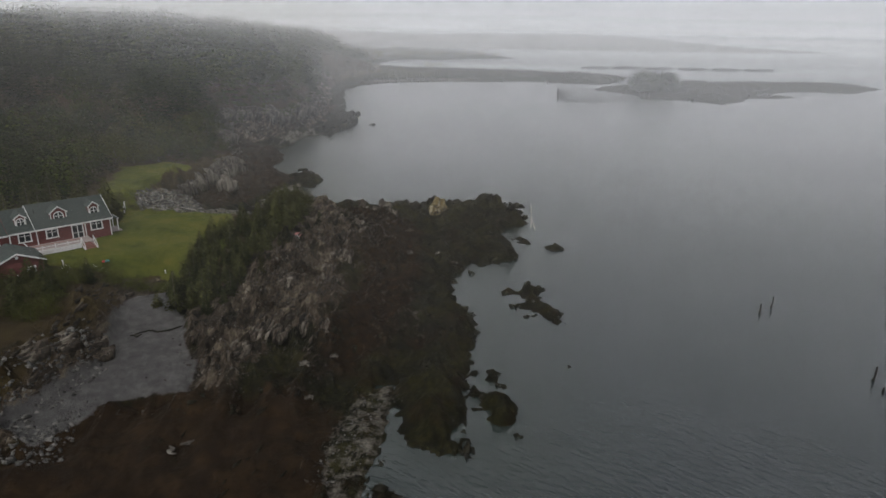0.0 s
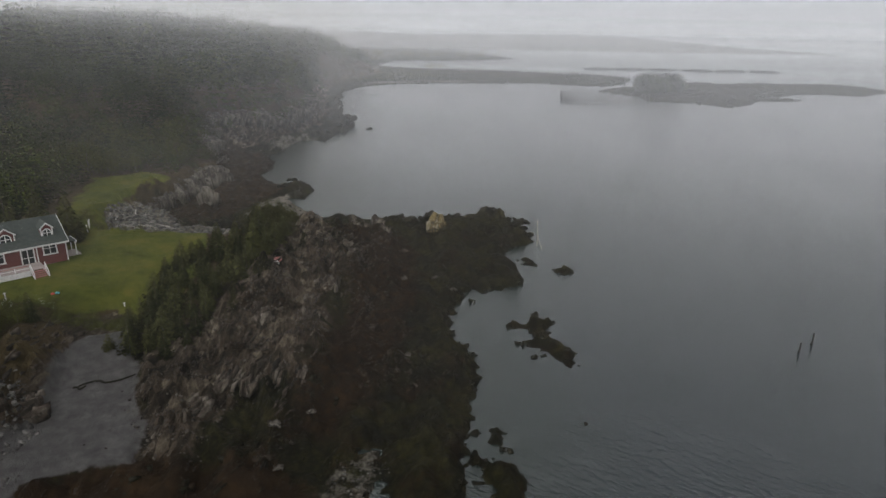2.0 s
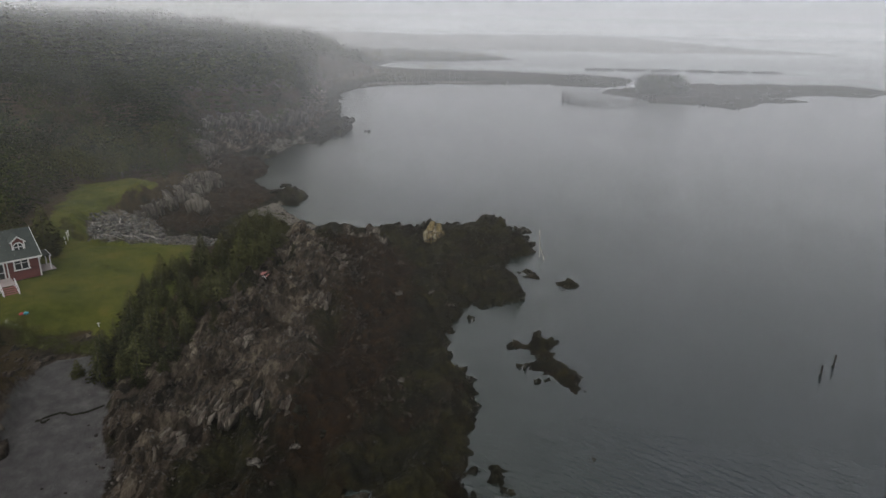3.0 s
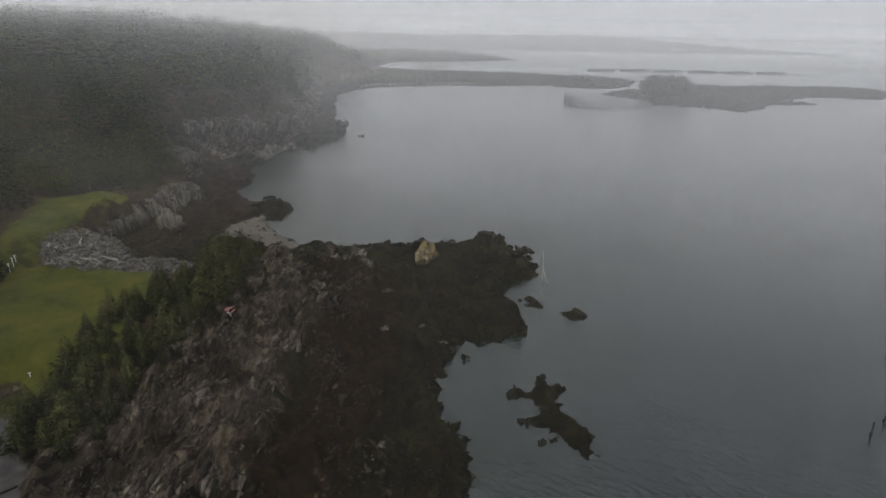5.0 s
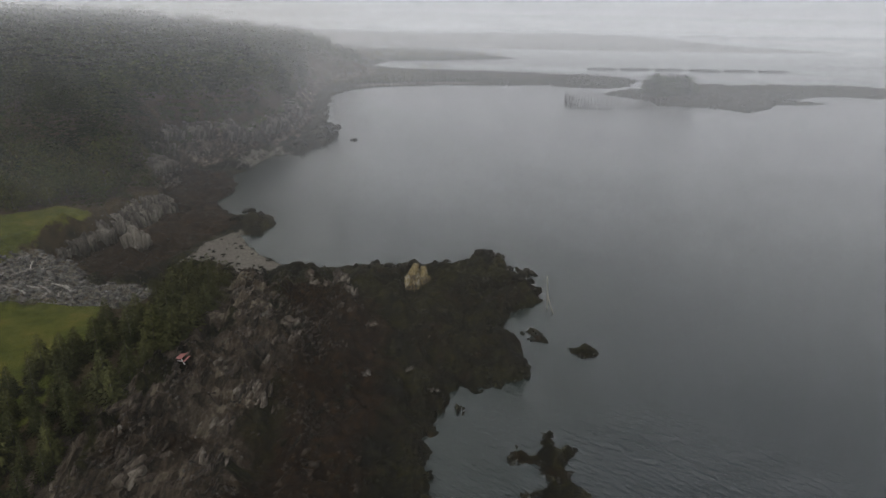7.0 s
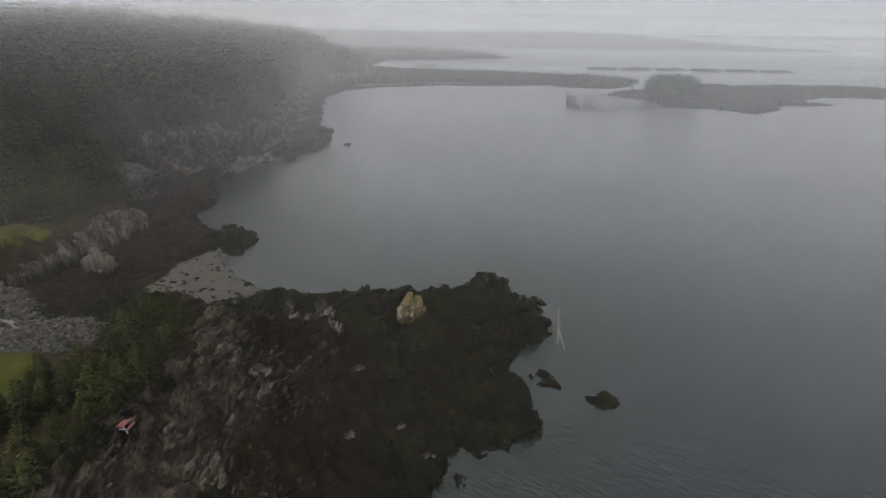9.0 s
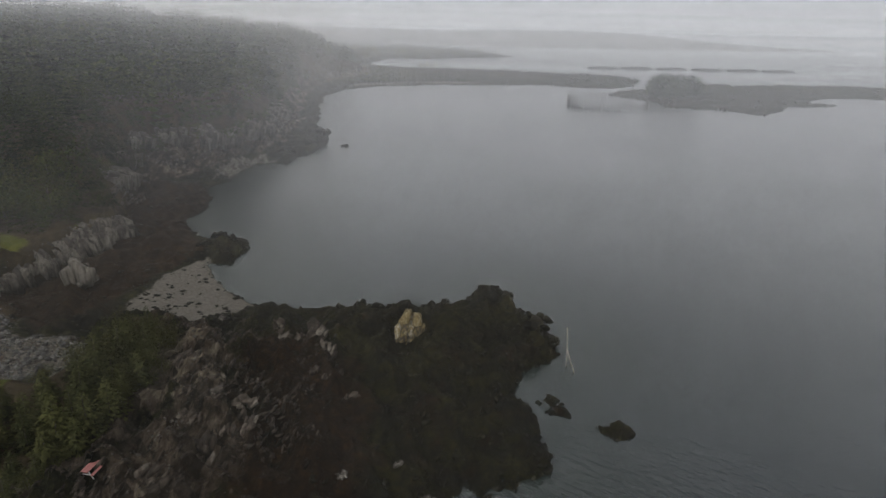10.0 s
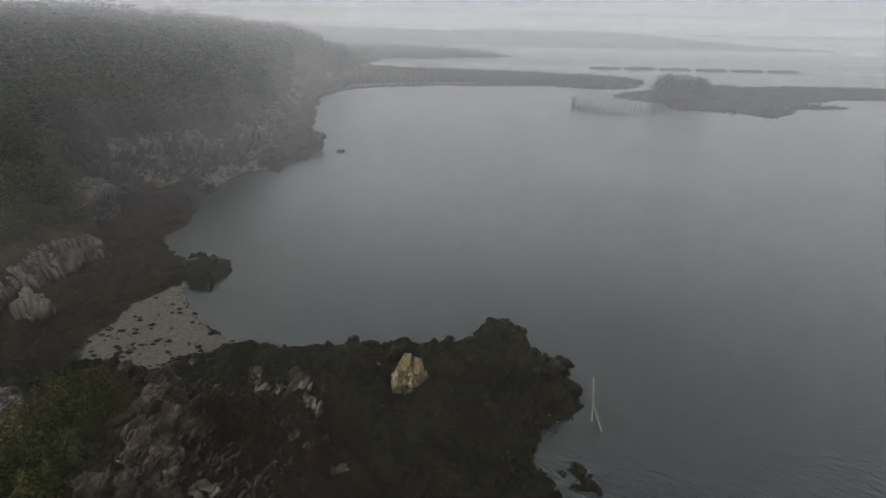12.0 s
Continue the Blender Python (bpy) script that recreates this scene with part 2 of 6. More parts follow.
ROCK = material("bedrock", 0.85, 0.9, 5.0, tones=[(0.007883, 0.005947, 0.00424), (0.02334, 0.01764, 0.01243), (0.0470, 0.0372, 0.0276), (0.1000, 0.0880, 0.0720)], scale=2.6, stretch=(1.0, 0.35, 0.22), spec=0.25, per="object", where="Object")
DARK_ROCK = material("weedy_rock", 0.75, 0.9, 4.0, tones=[(0.002383, 0.002102, 0.0007549), (0.00556, 0.00479, 0.001661), (0.01111, 0.009045, 0.003071)], scale=1.6, spec=0.15, per="island")
PALE_ROCK = material("pale_rock", 0.85, 0.9, 2.5, tones=[(0.018, 0.0155, 0.0124), (0.046, 0.0405, 0.0335), (0.112, 0.103, 0.0875)], scale=0.9, stretch=(1, 1, 0.5), spec=0.25)
CLIFF_ROCK = material("cliff_rock", 0.85, 0.8, 2.5, tones=[(0.01404, 0.0117, 0.009195), (0.04304, 0.0369, 0.02926), (0.09824, 0.0882, 0.07273)], scale=2.0, stretch=(1, 1, 0.14), spec=0.25, per="object")
LICHEN_ROCK = material("lichen_rock", 0.85, 0.9, 3.0, tones=[(0.014, 0.012, 0.009), (0.045, 0.037, 0.023), (0.095, 0.070, 0.026), (0.13, 0.108, 0.06), (0.20, 0.185, 0.155)], scale=3.4, stretch=(1, 1, 0.5), spec=0.2, per="island")
ROCKWEED = material("rockweed", 0.6, 0.7, 9.0, tones=[(0.002175, 0.002048, 0.0005933), (0.005559, 0.005118, 0.001398), (0.01161, 0.009999, 0.002647)], scale=1.4, spec=0.15)
STONES = material("beach_stones", 0.8, 0.5, 6.0, tones=[(0.016, 0.0152, 0.0138), (0.040, 0.038, 0.0345), (0.105, 0.100, 0.091)], scale=2.0, spec=0.3, per="island")
DRIFT = material("driftwood", 0.9, 0.5, 14, tones=[(0.06, 0.055, 0.048), (0.14, 0.13, 0.115), (0.24, 0.225, 0.205)], scale=3, stretch=(1, 1, 0.15), per="object")
TARRED = material("wet_pile", 0.7, 0.5, 10, tones=[(0.008, 0.007, 0.006), (0.022, 0.019, 0.016)], scale=4)
PEELED = material("peeled_pole", 0.85, 0.5, 12, tones=[(0.12, 0.105, 0.08), (0.26, 0.23, 0.18)], scale=3, stretch=(1, 1, 0.2))
RED_SIDING = material("red_siding", 0.75, 0.0, tones=[(0.055, 0.014, 0.013), (0.075, 0.019, 0.017), (0.095, 0.026, 0.023)], scale=1.4, stretch=(0.5, 0.5, 3))
WHITE_TRIM = material("white_trim", 0.6, 0.2, 20, tones=[(0.36, 0.35, 0.34), (0.50, 0.49, 0.48)], scale=2.5)
SHINGLE = material("green_shingle", 0.9, 0.8, 9, tones=[(0.015, 0.020, 0.0175), (0.024, 0.030, 0.027), (0.034, 0.040, 0.037)], scale=2.2, stretch=(1, 1, 3))
DECK = material("weathered_deck", 0.85, 0.4, 10, tones=[(0.16, 0.135, 0.125), (0.25, 0.215, 0.20)], scale=2.5, stretch=(0.3, 3, 1), per="object")
PINK = material("faded_red_paint", 0.75, 0.3, 14, tones=[(0.15, 0.055, 0.05), (0.24, 0.10, 0.09)], scale=4, per="object")
FOOTING = material("concrete", 0.9, 0.4, 8, tones=[(0.10, 0.098, 0.095), (0.18, 0.175, 0.17)], scale=2)
TEAL = material("teal_plastic", 0.5, 0.0, tones=[(0.03, 0.20, 0.22), (0.05, 0.28, 0.30)], scale=3)
RED_TOY = material("red_plastic", 0.5, 0.0, tones=[(0.30, 0.03, 0.03), (0.38, 0.05, 0.045)], scale=3)
BLOSSOM = material("white_blossom", 0.8, 0.0, tones=[(0.35, 0.36, 0.28), (0.5, 0.5, 0.42)], scale=3, per="island")
PEN = material("pen_plastic", 0.8, 0.2, 8, tones=[(0.05, 0.052, 0.055), (0.08, 0.082, 0.086)], scale=2)
NET = material("dark_net", 0.9, 0.3, 10, tones=[(0.033, 0.0352, 0.0374), (0.066, 0.0704, 0.0748)], scale=2)


def glass_material():
    m = bpy.data.materials.new("window_glass")
    m.use_nodes = True
    b = m.node_tree.nodes["Principled BSDF"]
    b.inputs["Base Color"].default_value = (0.02, 0.022, 0.025, 1)
    b.inputs["Roughness"].default_value = 0.06
    b.inputs["IOR"].default_value = 1.5
    return m


GLASS = glass_material()

# ---- the land: one sheet from the seabed over the shore to the hill ----
rng = np.random.default_rng(7)


def lattice(ix, iy, seed):
    h = (ix.astype(np.int64) * 374761393 + iy.astype(np.int64) * 668265263 + seed * 2147483647) & 0xFFFFFFFF
    h = ((h ^ (h >> 13)) * 1274126177) & 0xFFFFFFFF
    return ((h ^ (h >> 16)) & 0xFFFF) / 65535.0


def vnoise(x, y, seed=0):
    ix, iy = np.floor(x), np.floor(y)
    fx, fy = x - ix, y - iy
    fx, fy = fx * fx * (3 - 2 * fx), fy * fy * (3 - 2 * fy)
    a, b = lattice(ix, iy, seed), lattice(ix + 1, iy, seed)
    c, d = lattice(ix, iy + 1, seed), lattice(ix + 1, iy + 1, seed)
    return (a * (1 - fx) + b * fx) * (1 - fy) + (c * (1 - fx) + d * fx) * fy


def fbm(x, y, seed=0, octaves=4, gain=0.5):
    total, size, amp = 0.0, 0.0, 1.0
    for k in range(octaves):
        total, size = total + amp * vnoise(x * 2.03**k, y * 2.03**k, seed + k), size + amp
        amp *= gain
    return total / size


def smooth(a, b, v):
    t = np.clip((v - a) / (b - a), 0, 1)
    return t * t * (3 - 2 * t)


def inside(poly, X, Y):
    """Signed distance to a closed outline in plan, positive inside."""
    P = np.array(poly, float)
    d2, odd = np.full(X.shape, 1e12), np.zeros(X.shape, bool)
    for (x0, y0), (x1, y1) in zip(P, np.roll(P, -1, 0)):
        ex, ey = x1 - x0, y1 - y0
        t = np.clip(((X - x0) * ex + (Y - y0) * ey) / (ex * ex + ey * ey + 1e-9), 0, 1)
        d2 = np.minimum(d2, (X - x0 - t * ex) ** 2 + (Y - y0 - t * ey) ** 2)
        if y0 != y1:
            odd ^= ((y0 > Y) != (y1 > Y)) & (X < x0 + (Y - y0) * ex / ey)
    return np.where(odd, 1, -1) * np.sqrt(d2)


INLET_SHORE = [(-9, -300), (-12, 0), (-8, 30), (-7.6, 44.6), (-8.4, 47.5), (-9.5, 50.6), (-8.9, 52.8), (-7, 55.7), (-6.2, 58.8), (-4.9, 64), (-4.2, 61.6), (-3.7, 57.2), (-3.2, 54.3),
               (-2.5, 51.6), (-0.9, 50.8), (0.9, 50.2), (2, 50.6), (3.7, 50), (3.6, 52.8), (2.7, 52.8), (2, 51.9), (2.6, 54.9), (3.4, 56.9), (3.5, 60), (2.9, 60.8), (4, 62)]
EAST_SHORE = [(3.9, 64.4), (4.6, 66.1), (4.8, 68.1), (4.4, 70.6), (5.6, 74), (6.0, 78.5), (5.4, 81.3), (4.3, 83.2), (3.1, 85), (2.6, 86.8), (3.1, 88.2), (4, 90.3), (2.4, 91.9), (4.1, 93.3), (2.7, 94.9),
              (3.2, 96.6), (4.7, 97.5), (4.4, 99.6), (6.4, 102.3), (7.9, 101), (9.6, 103.2), (10.6, 101.2), (12.3, 103.5), (14, 104.4), (14.3, 107.3), (13.8, 110.5), (13.4, 113.8), (12.7, 116.9),
              (12.4, 120.5), (13.8, 122.1), (16.7, 124.2), (18.8, 125.8), (19.4, 129.7), (18.4, 133), (15.7, 136.4), (14.6, 140), (14, 144), (11.5, 146.5), (9, 144), (7.8, 141)]
COVE_SHORE = [(5.8, 139.4), (2.7, 139.8), (-2.8, 139.4), (-6.7, 139.6), (-9.7, 138.8), (-12.6, 138), (-15.8, 138.2), (-20.9, 138.4), (-23.2, 140.5), (-27.5, 144.7), (-31.3, 150), (-35, 157.2),
              (-33.8, 156.2), (-30.6, 156.6), (-30.2, 163), (-31.5, 168.5), (-34.9, 169.8), (-36.5, 166.5), (-42, 172), (-46.6, 178.9), (-47.5, 184), (-46, 192), (-52, 207), (-50, 217), (-48.8, 237), (-40.7, 241), (-39.5, 245.6),
              (-38.5, 253.8), (-35, 268), (-35.5, 283), (-42, 300), (-49, 336), (-55, 380), (-62, 430), (-58, 470)]
SPIT_SHORE = [(-41, 505), (0, 530), (41, 535), (80, 545), (107, 530), (128, 523), (150, 548), (170, 600), (183, 628), (166, 662), (135, 668), (106, 687), (73, 712),
              (15, 722), (-20, 730), (-75, 780), (-60, 960), (-14, 948), (46, 1010), (124, 1080), (80, 1400), (-30, 1600), (-400, 1700), (-900, 1700), (-900, -300)]
ISLAND = [(112, 470), (121, 458), (131, 431), (128, 402), (143, 404), (155, 398), (166, 377), (178, 387), (200, 418), (232, 426), (240, 434), (224, 452), (262, 480), (285, 484), (303, 473), (330, 500), (354, 522), (361, 540), (356, 574), (324, 580),
          (285, 583), (248, 570), (210, 574), (180, 560), (150, 520), (125, 500)]
CROSS_ROCK = [(14.6, 93.9), (14.8, 91.8), (15, 90.7), (16.9, 91.6), (17.4, 90.6), (16.2, 89.5), (15.5, 88.1), (16.3, 85.6), (17.5, 83.4), (18, 81.2), (17.9, 79.4), (16.8, 78.3), (15.8, 79.2), (14.9, 80.7), (14, 82.4),
              (12.7, 83), (12.8, 84.6), (13.4, 86.5), (12.3, 87), (12.5, 88.5), (11.5, 88.7), (10.8, 89.5), (11.2, 90.8), (12.1, 90.1), (13.1, 90.4), (13.7, 92.1)]
LEDGES = [[(6, 65.8), (7, 65.8), (7.8, 64.2), (7.6, 62), (6.9, 62.7), (5.9, 64.1)], [(4.6, 62.6), (5.2, 61.5), (6.3, 60.9), (7.6, 60.4), (8.7, 59.1), (8.3, 55.7), (7.1, 54.8), (6, 55.3), (5.7, 57.6), (5, 59.8), (4.3, 60.9)],
          [(20, 110.6), (20.6, 111.6), (21.2, 111.2), (22.4, 112.8), (23.9, 110.5), (23.2, 109.2), (21.7, 108.6)], [(15.6, 116.2), (16, 117), (16.6, 116.4), (17.6, 114.4), (18.1, 112.6), (17.4, 112.6), (16.4, 114.2)],
          [(-8.7, 51.6), (-7.4, 51.2), (-6.4, 50.4), (-6.7, 48.4), (-7.8, 48.8)], [(-5.7, 44.4), (-4.9, 46), (-3.4, 45.3), (-2.6, 43.6), (-4.4, 42.6)]]
# Where bare pale bedrock shows between the wood and the rockweed.
PALE = [(-29, 66), (-26, 61), (-23.5, 57), (-20, 57.5), (-19.5, 66), (-16, 69), (-12.8, 70), (-12.4, 76), (-12.6, 83), (-14.7, 88.7), (-13.4, 96), (-12.4, 101), (-14, 106), (-16.5, 109), (-18.5, 114), (-20, 119), (-22, 124), (-25, 127), (-28, 126), (-24, 116), (-20, 108),
        (-21, 95), (-23, 82), (-26, 74)]
UPLAND = [(-900, 20), (-70, 36), (-50, 47), (-44, 53), (-41, 60), (-41, 66), (-43, 74), (-41.5, 80), (-37.5, 83), (-33.5, 80), (-31.5, 74), (-28.5, 67), (-25.5, 68), (-25, 78),
          (-23.5, 88), (-22, 98), (-20.8, 108), (-22, 118), (-27, 122), (-34, 117), (-43, 110), (-48, 107), (-54, 110), (-60, 122), (-59, 133), (-58.6, 145),
          (-56.6, 150), (-54.4, 155), (-53.4, 163), (-57.5, 170), (-62, 184), (-68, 205), (-66, 225), (-60, 245), (-54, 270), (-56, 300), (-64, 340), (-72, 390), (-80, 440), (-84, 500),
          (-72, 560), (-62, 620), (-80, 720), (-900, 720)]
LAWN = [(-38.5, 83), (-34.5, 80.5), (-30.5, 79), (-30.5, 86), (-30.8, 93), (-33, 101), (-35.5, 108.6), (-45, 110), (-52.6, 111.5), (-58.8, 122), (-58.6, 133), (-56.5, 147), (-64, 150), (-71, 142), (-66, 124),
        (-58, 108), (-66, 100), (-72, 92), (-66, 84), (-50, 80), (-42, 79)]
BEACH = [(-21, 140.5), (-26.4, 144), (-30.8, 150), (-35, 158), (-38.6, 149), (-38, 142), (-39, 137.6), (-36.5, 131.6), (-31, 128.5), (-27.6, 131.2), (-25, 135)]
FLAT = [(-34.5, 47.9), (-33.7, 51.1), (-31.8, 54.2), (-28.7, 56.1), (-24.5, 57.0), (-25.6, 61.8), (-28.3, 66.6), (-31.1, 72.4), (-34.0, 78.1), (-38.3, 76.7), (-39.3, 71.9), (-36.9, 66.1), (-35.9, 60.4), (-36.9, 55.6), (-40.2, 49.9)]
RUBBLE = [(-61, 126), (-58, 133), (-52, 131), (-46, 125), (-39.5, 124.5), (-33.5, 120), (-32, 114), (-34.5, 110), (-43, 110.5), (-48, 109), (-54, 111)]
INLET = [(-10, 54), (-9.6, 47), (-8, 43), (-5.5, 44), (-5.0, 50), (-4.0, 57), (-4.4, 62.5), (-7.5, 60)]
BANK = [(-62, 34), (-46, 43), (-40, 52), (-37.5, 60), (-38.5, 72), (-43, 80), (-62, 82)]
COVE_FLAT = [(-58.4, 133), (-57.4, 140), (-55.4, 146), (-53.4, 152), (-52.2, 158), (-52, 164), (-56.5, 171), (-61, 185), (-68, 208), (-52, 208), (-44, 192), (-46, 180), (-40, 168), (-36, 160), (-40, 140), (-44, 126), (-52, 130)]
PEBBLES = [(-54, 216), (-50, 218), (-48, 237), (-42, 241.5), (-47, 244), (-53, 240), (-56, 228)]
# Mounds of bedrock: x, y, radius along x, radius along y, height.
MOUNDS = [(-0.5, 131, 4.0, 2.6, 1.3), (11.6, 137, 2.8, 3.6, 1.5), (11.6, 141.5, 1.7, 2.4, 2.4), (10.2, 138.6, 1.0, 1.6, 1.0), (13.4, 138, 1.0, 1.7, 1.1), (14.2, 134.2, 1.8, 2.4, 0.5), (16.5, 129, 3.0, 3.5, 0.6), (5, 134, 4, 3, 0.8), (6, 121, 9, 9, 1.3), (-12, 127, 7, 6, 1.6), (9, 107, 6, 5, 0.9), (-10, 112, 7, 12, 1.6),
          (-4, 135, 9, 3.0, 0.7), (0, 70, 4, 10, 0.8), (0, 56, 3, 5, 0.9), (-16, 80, 6, 10, 1.2), (-32, 164, 4, 4, 1.0), (-37.5, 274, 4, 8, 2.5), (-40, 262, 4, 7, 2.0),
          (-14.5, 75, 3.0, 7, 2.0), (-13, 102, 3.0, 6, 1.8), (-16, 97, 2.5, 4, 0.9), (-20, 88, 3, 4, 0.8), (14.3, 90.4, 1.3, 2.0, 0.7), (14.6, 85.4, 1.6, 2.4, 0.7), (16.6, 81.3, 1.3, 2.2, 0.9), (7.2, 57.8, 1.2, 2.2, 0.6), (22.3, 110.8, 1.2, 1.3, 0.4), (17, 114.4, 0.7, 1.6, 0.3)]
SHORE = INLET_SHORE + EAST_SHORE + COVE_SHORE + SPIT_SHORE


def land(X, Y):
    """Height and the cover at places in plan."""
    rag = (fbm(X / 5.0, Y / 5.0, 11, 4) - 0.5) * 3.2 + (fbm(X / 1.2, Y / 1.2, 12, 3) - 0.5) * 2.4
    beach = inside(BEACH, X, Y)
    calm = smooth(-2.5, 0.5, beach)
    dl = np.maximum.reduce([inside(SHORE, X, Y), inside(ISLAND, X, Y), inside(CROSS_ROCK, X, Y)] + [inside(q, X, Y) for q in LEDGES])
    inlet = inside(INLET, X, Y) + (fbm(X / 1.5, Y / 1.5, 54, 3) - 0.5) * 1.6
    dl = dl + rag * (1 - calm) * np.where(Y > 330, 2.2, 0.26 + 0.5 * smooth(150, 185, Y)) + ((fbm(X / 1.6, Y / 1.6, 14, 3, 0.7) - 0.5) * 2.2 + (fbm(X / 0.7, Y / 0.7, 15, 2) - 0.5) * 0.8) * (1 - calm) * smooth(340, 300, Y)
    dl = np.maximum(dl, inlet)
    du = inside(UPLAND, X, Y) + (fbm(X / 4.0, Y / 4.0, 21, 4) - 0.5) * 3.0
    # The plateau and the wooded hill behind it.
    up = 5.6 + 0.035 * np.clip(-34 - X, 0, 60) + 1.2 * fbm(X / 20, Y / 20, 5, 3)
    up = up - 2.6 * smooth(9, 0, np.hypot(X + 37, (Y - 80) * 0.8))
    up = up - 2.6 * smooth(88, 74, Y) * smooth(-36, -31, X)
    rise = smooth(0, 1, np.clip((-62 - X) / (115.0 - 48 * smooth(430, 620, Y)), 0, 1)) * smooth(92, 160, Y + 0.35 * (-62 - X)) * smooth(900, 660, Y)
    steep = smooth(150, 180, Y) * smooth(700, 480, Y)
    up = up + steep * 10.0 * smooth(0, 9, du) + (15.0 + 4.5 * smooth(240, 480, Y)) * rise * (0.85 + 0.3 * fbm(X / 60, Y / 60, 9, 3))
    # From the water's edge to the foot of the bluff, then steeply up.
    s = np.clip(dl / (dl + np.clip(-du, 0, None) + 1e-6), 0, 1)
    low = 0.25 * smooth(0, 1.0, dl) + 2.6 * s**1.1
    z = low + (up - low) * smooth(0.60, 1.0, s) ** 1.3
    z = np.where(du > 0, up, z)
    far = smooth(440, 520, Y)
    z = z * (1 - far * (du < 0)) + far * (du < 0) * (0.3 + 2.2 * smooth(0, 30, dl))
    wet = dl < 0
    for x, y, rx, ry, h in MOUNDS:
        g = np.exp(-(((X - x) / rx) ** 2 + ((Y - y) / ry) ** 2))
        z = z + h * g * smooth(-1.0, 1.0, dl) * (0.7 + 0.6 * fbm(X / 2, Y / 2, 31, 3))
    isle = inside(ISLAND, X, Y)
    z = z + smooth(0, 14, isle) * (1.8 * fbm(X / 18, Y / 18, 41, 3) - 0.9)
    # Flats: grey mud below the lawn, and the shingle of the coves.
    flat, rubble = inside(FLAT, X, Y) + (fbm(X / 3, Y / 3, 51, 3) - 0.5) * 1.6, inside(RUBBLE, X, Y) + (fbm(X / 3, Y / 3, 52, 3) - 0.5) * 2
    k = smooth(-0.8, 1.2, flat)
    z = z * (1 - k) + k * (2.2 + 0.075 * np.clip(Y - 52, 0, 30))
    z = z + 0.45 * k * smooth(-0.12, 0.12, Y - 69.8 - 0.38 * (X + 36) + 1.2 * (fbm(X / 1.5, Y / 1.5, 58, 3) - 0.5))
    k = smooth(-2.5, 2.5, rubble)
    z = z * (1 - k) + k * np.minimum(z, 2.3 + 0.10 * np.clip(-38 - X, 0, 20) + 0.5 * fbm(X / 2, Y / 2, 53, 3))
    k = smooth(-0.8, 1.0, inside(COVE_FLAT, X, Y) + (fbm(X / 3, Y / 3, 56, 3) - 0.5) * 1.2)
    z = z * (1 - k) + k * np.minimum(z, 1.9 + 0.9 * (fbm(X / 6, Y / 6, 57, 3) - 0.5))
    k = smooth(-0.8, 0.6, inlet)
    z = z * (1 - k) + k * np.minimum(z, 0.10 + 0.35 * fbm(X / 1.2, Y / 1.2, 55, 3))
    k = smooth(-2.0, 2.0, beach)
    z = z * (1 - k) + k * np.minimum(z, 0.12 + 0.10 * np.clip(dl, 0, 20))
    # Broken bedrock: blades that strike away from the viewer, gullies and blocks.
    rock = smooth(0.0, 0.6, dl) * (1 - smooth(0.3, 2.0, du)) * (1 - smooth(-1.5, 0.5, flat)) * (1 - 0.7 * smooth(-2, 1, rubble)) * (1 - calm) * (1 - smooth(-0.8, 0.6, inlet)) * (1 - smooth(10, 6, np.hypot(X + 38, Y - 79)))
    a = radians(-14)
    wx_, wy_ = X + 3.0 * (fbm(X / 7, Y / 7, 63, 3) - 0.5), Y + 3.0 * (fbm(X / 7, Y / 7, 64, 3) - 0.5)
    U, V = wx_ * math.cos(a) - wy_ * math.sin(a), wx_ * math.sin(a) + wy_ * math.cos(a)
    spine = 1 - np.abs(2 * fbm(U / 5.0, V / 11.0, 65, 3, 0.5) - 1)
    blade = 1 - np.abs(2 * fbm(U / 1.9, V / 5.0, 61, 4, 0.6) - 1)
    fine = 1 - np.abs(2 * fbm(U / 0.8, V / 1.9, 68, 2, 0.6) - 1)
    ledge = fbm(U / 2.4, V / 3.0, 66, 3) * 6
    ledge = np.floor(ledge) + smooth(0.72, 1.0, ledge - np.floor(ledge))
    block = fbm(X / 0.8, Y / 0.8, 62, 3, 0.6)
    bluff = smooth(13, 5, -du + 6 * (fbm(X / 6, Y / 6, 69, 3) - 0.5)) * smooth(1.0, 3.0, z)
    bluff = np.maximum(bluff, smooth(120, 175, Y) * smooth(14, 6, -du) * smooth(1.5, 3.5, z))
    bluff = bluff * (1 - 0.85 * smooth(-6, -2, inside(COVE_FLAT, X, Y))) * (1 - 0.8 * smooth(-6, -2, rubble))
    shore = smooth(0.0, 3.0, dl + 0.8) * np.where(Y < 340, 1.0, 0.6)
    brown_ = smooth(0, 5, inside([(-40, 30), (-9, 30), (-9, 55), (-14, 60), (-24, 58), (-34, 54)], X, Y))
    crag = 2.4 * (spine - 0.72) + 1.5 * (blade - 0.72) + 0.55 * (fine - 0.6) + 0.5 * (ledge - 2.9) + 0.7 * (block - 0.5)
    weedy = 3.8 * (spine - 0.74) + 2.1 * (fbm(X / 3.2, Y / 3.2, 70, 3) - 0.5) + 0.55 * (block - 0.5) + 0.8 * (blade - 0.72)
    z = z + rock * shore * (1.25 * bluff * crag + (1 - bluff) * (1.0 - 0.72 * brown_) * weedy)
    z = np.where((dl > 0) & (z < 0.06), 0.06 + 0.05 * block, z)
    hills = smooth(1750, 2300, Y) * smooth(1300, 500, X) * (20 + 36 * fbm(X / 300, Y / 300, 67, 3))
    wet = wet & (hills < 0.5)
    z = np.where(hills > 0.5, hills, z)
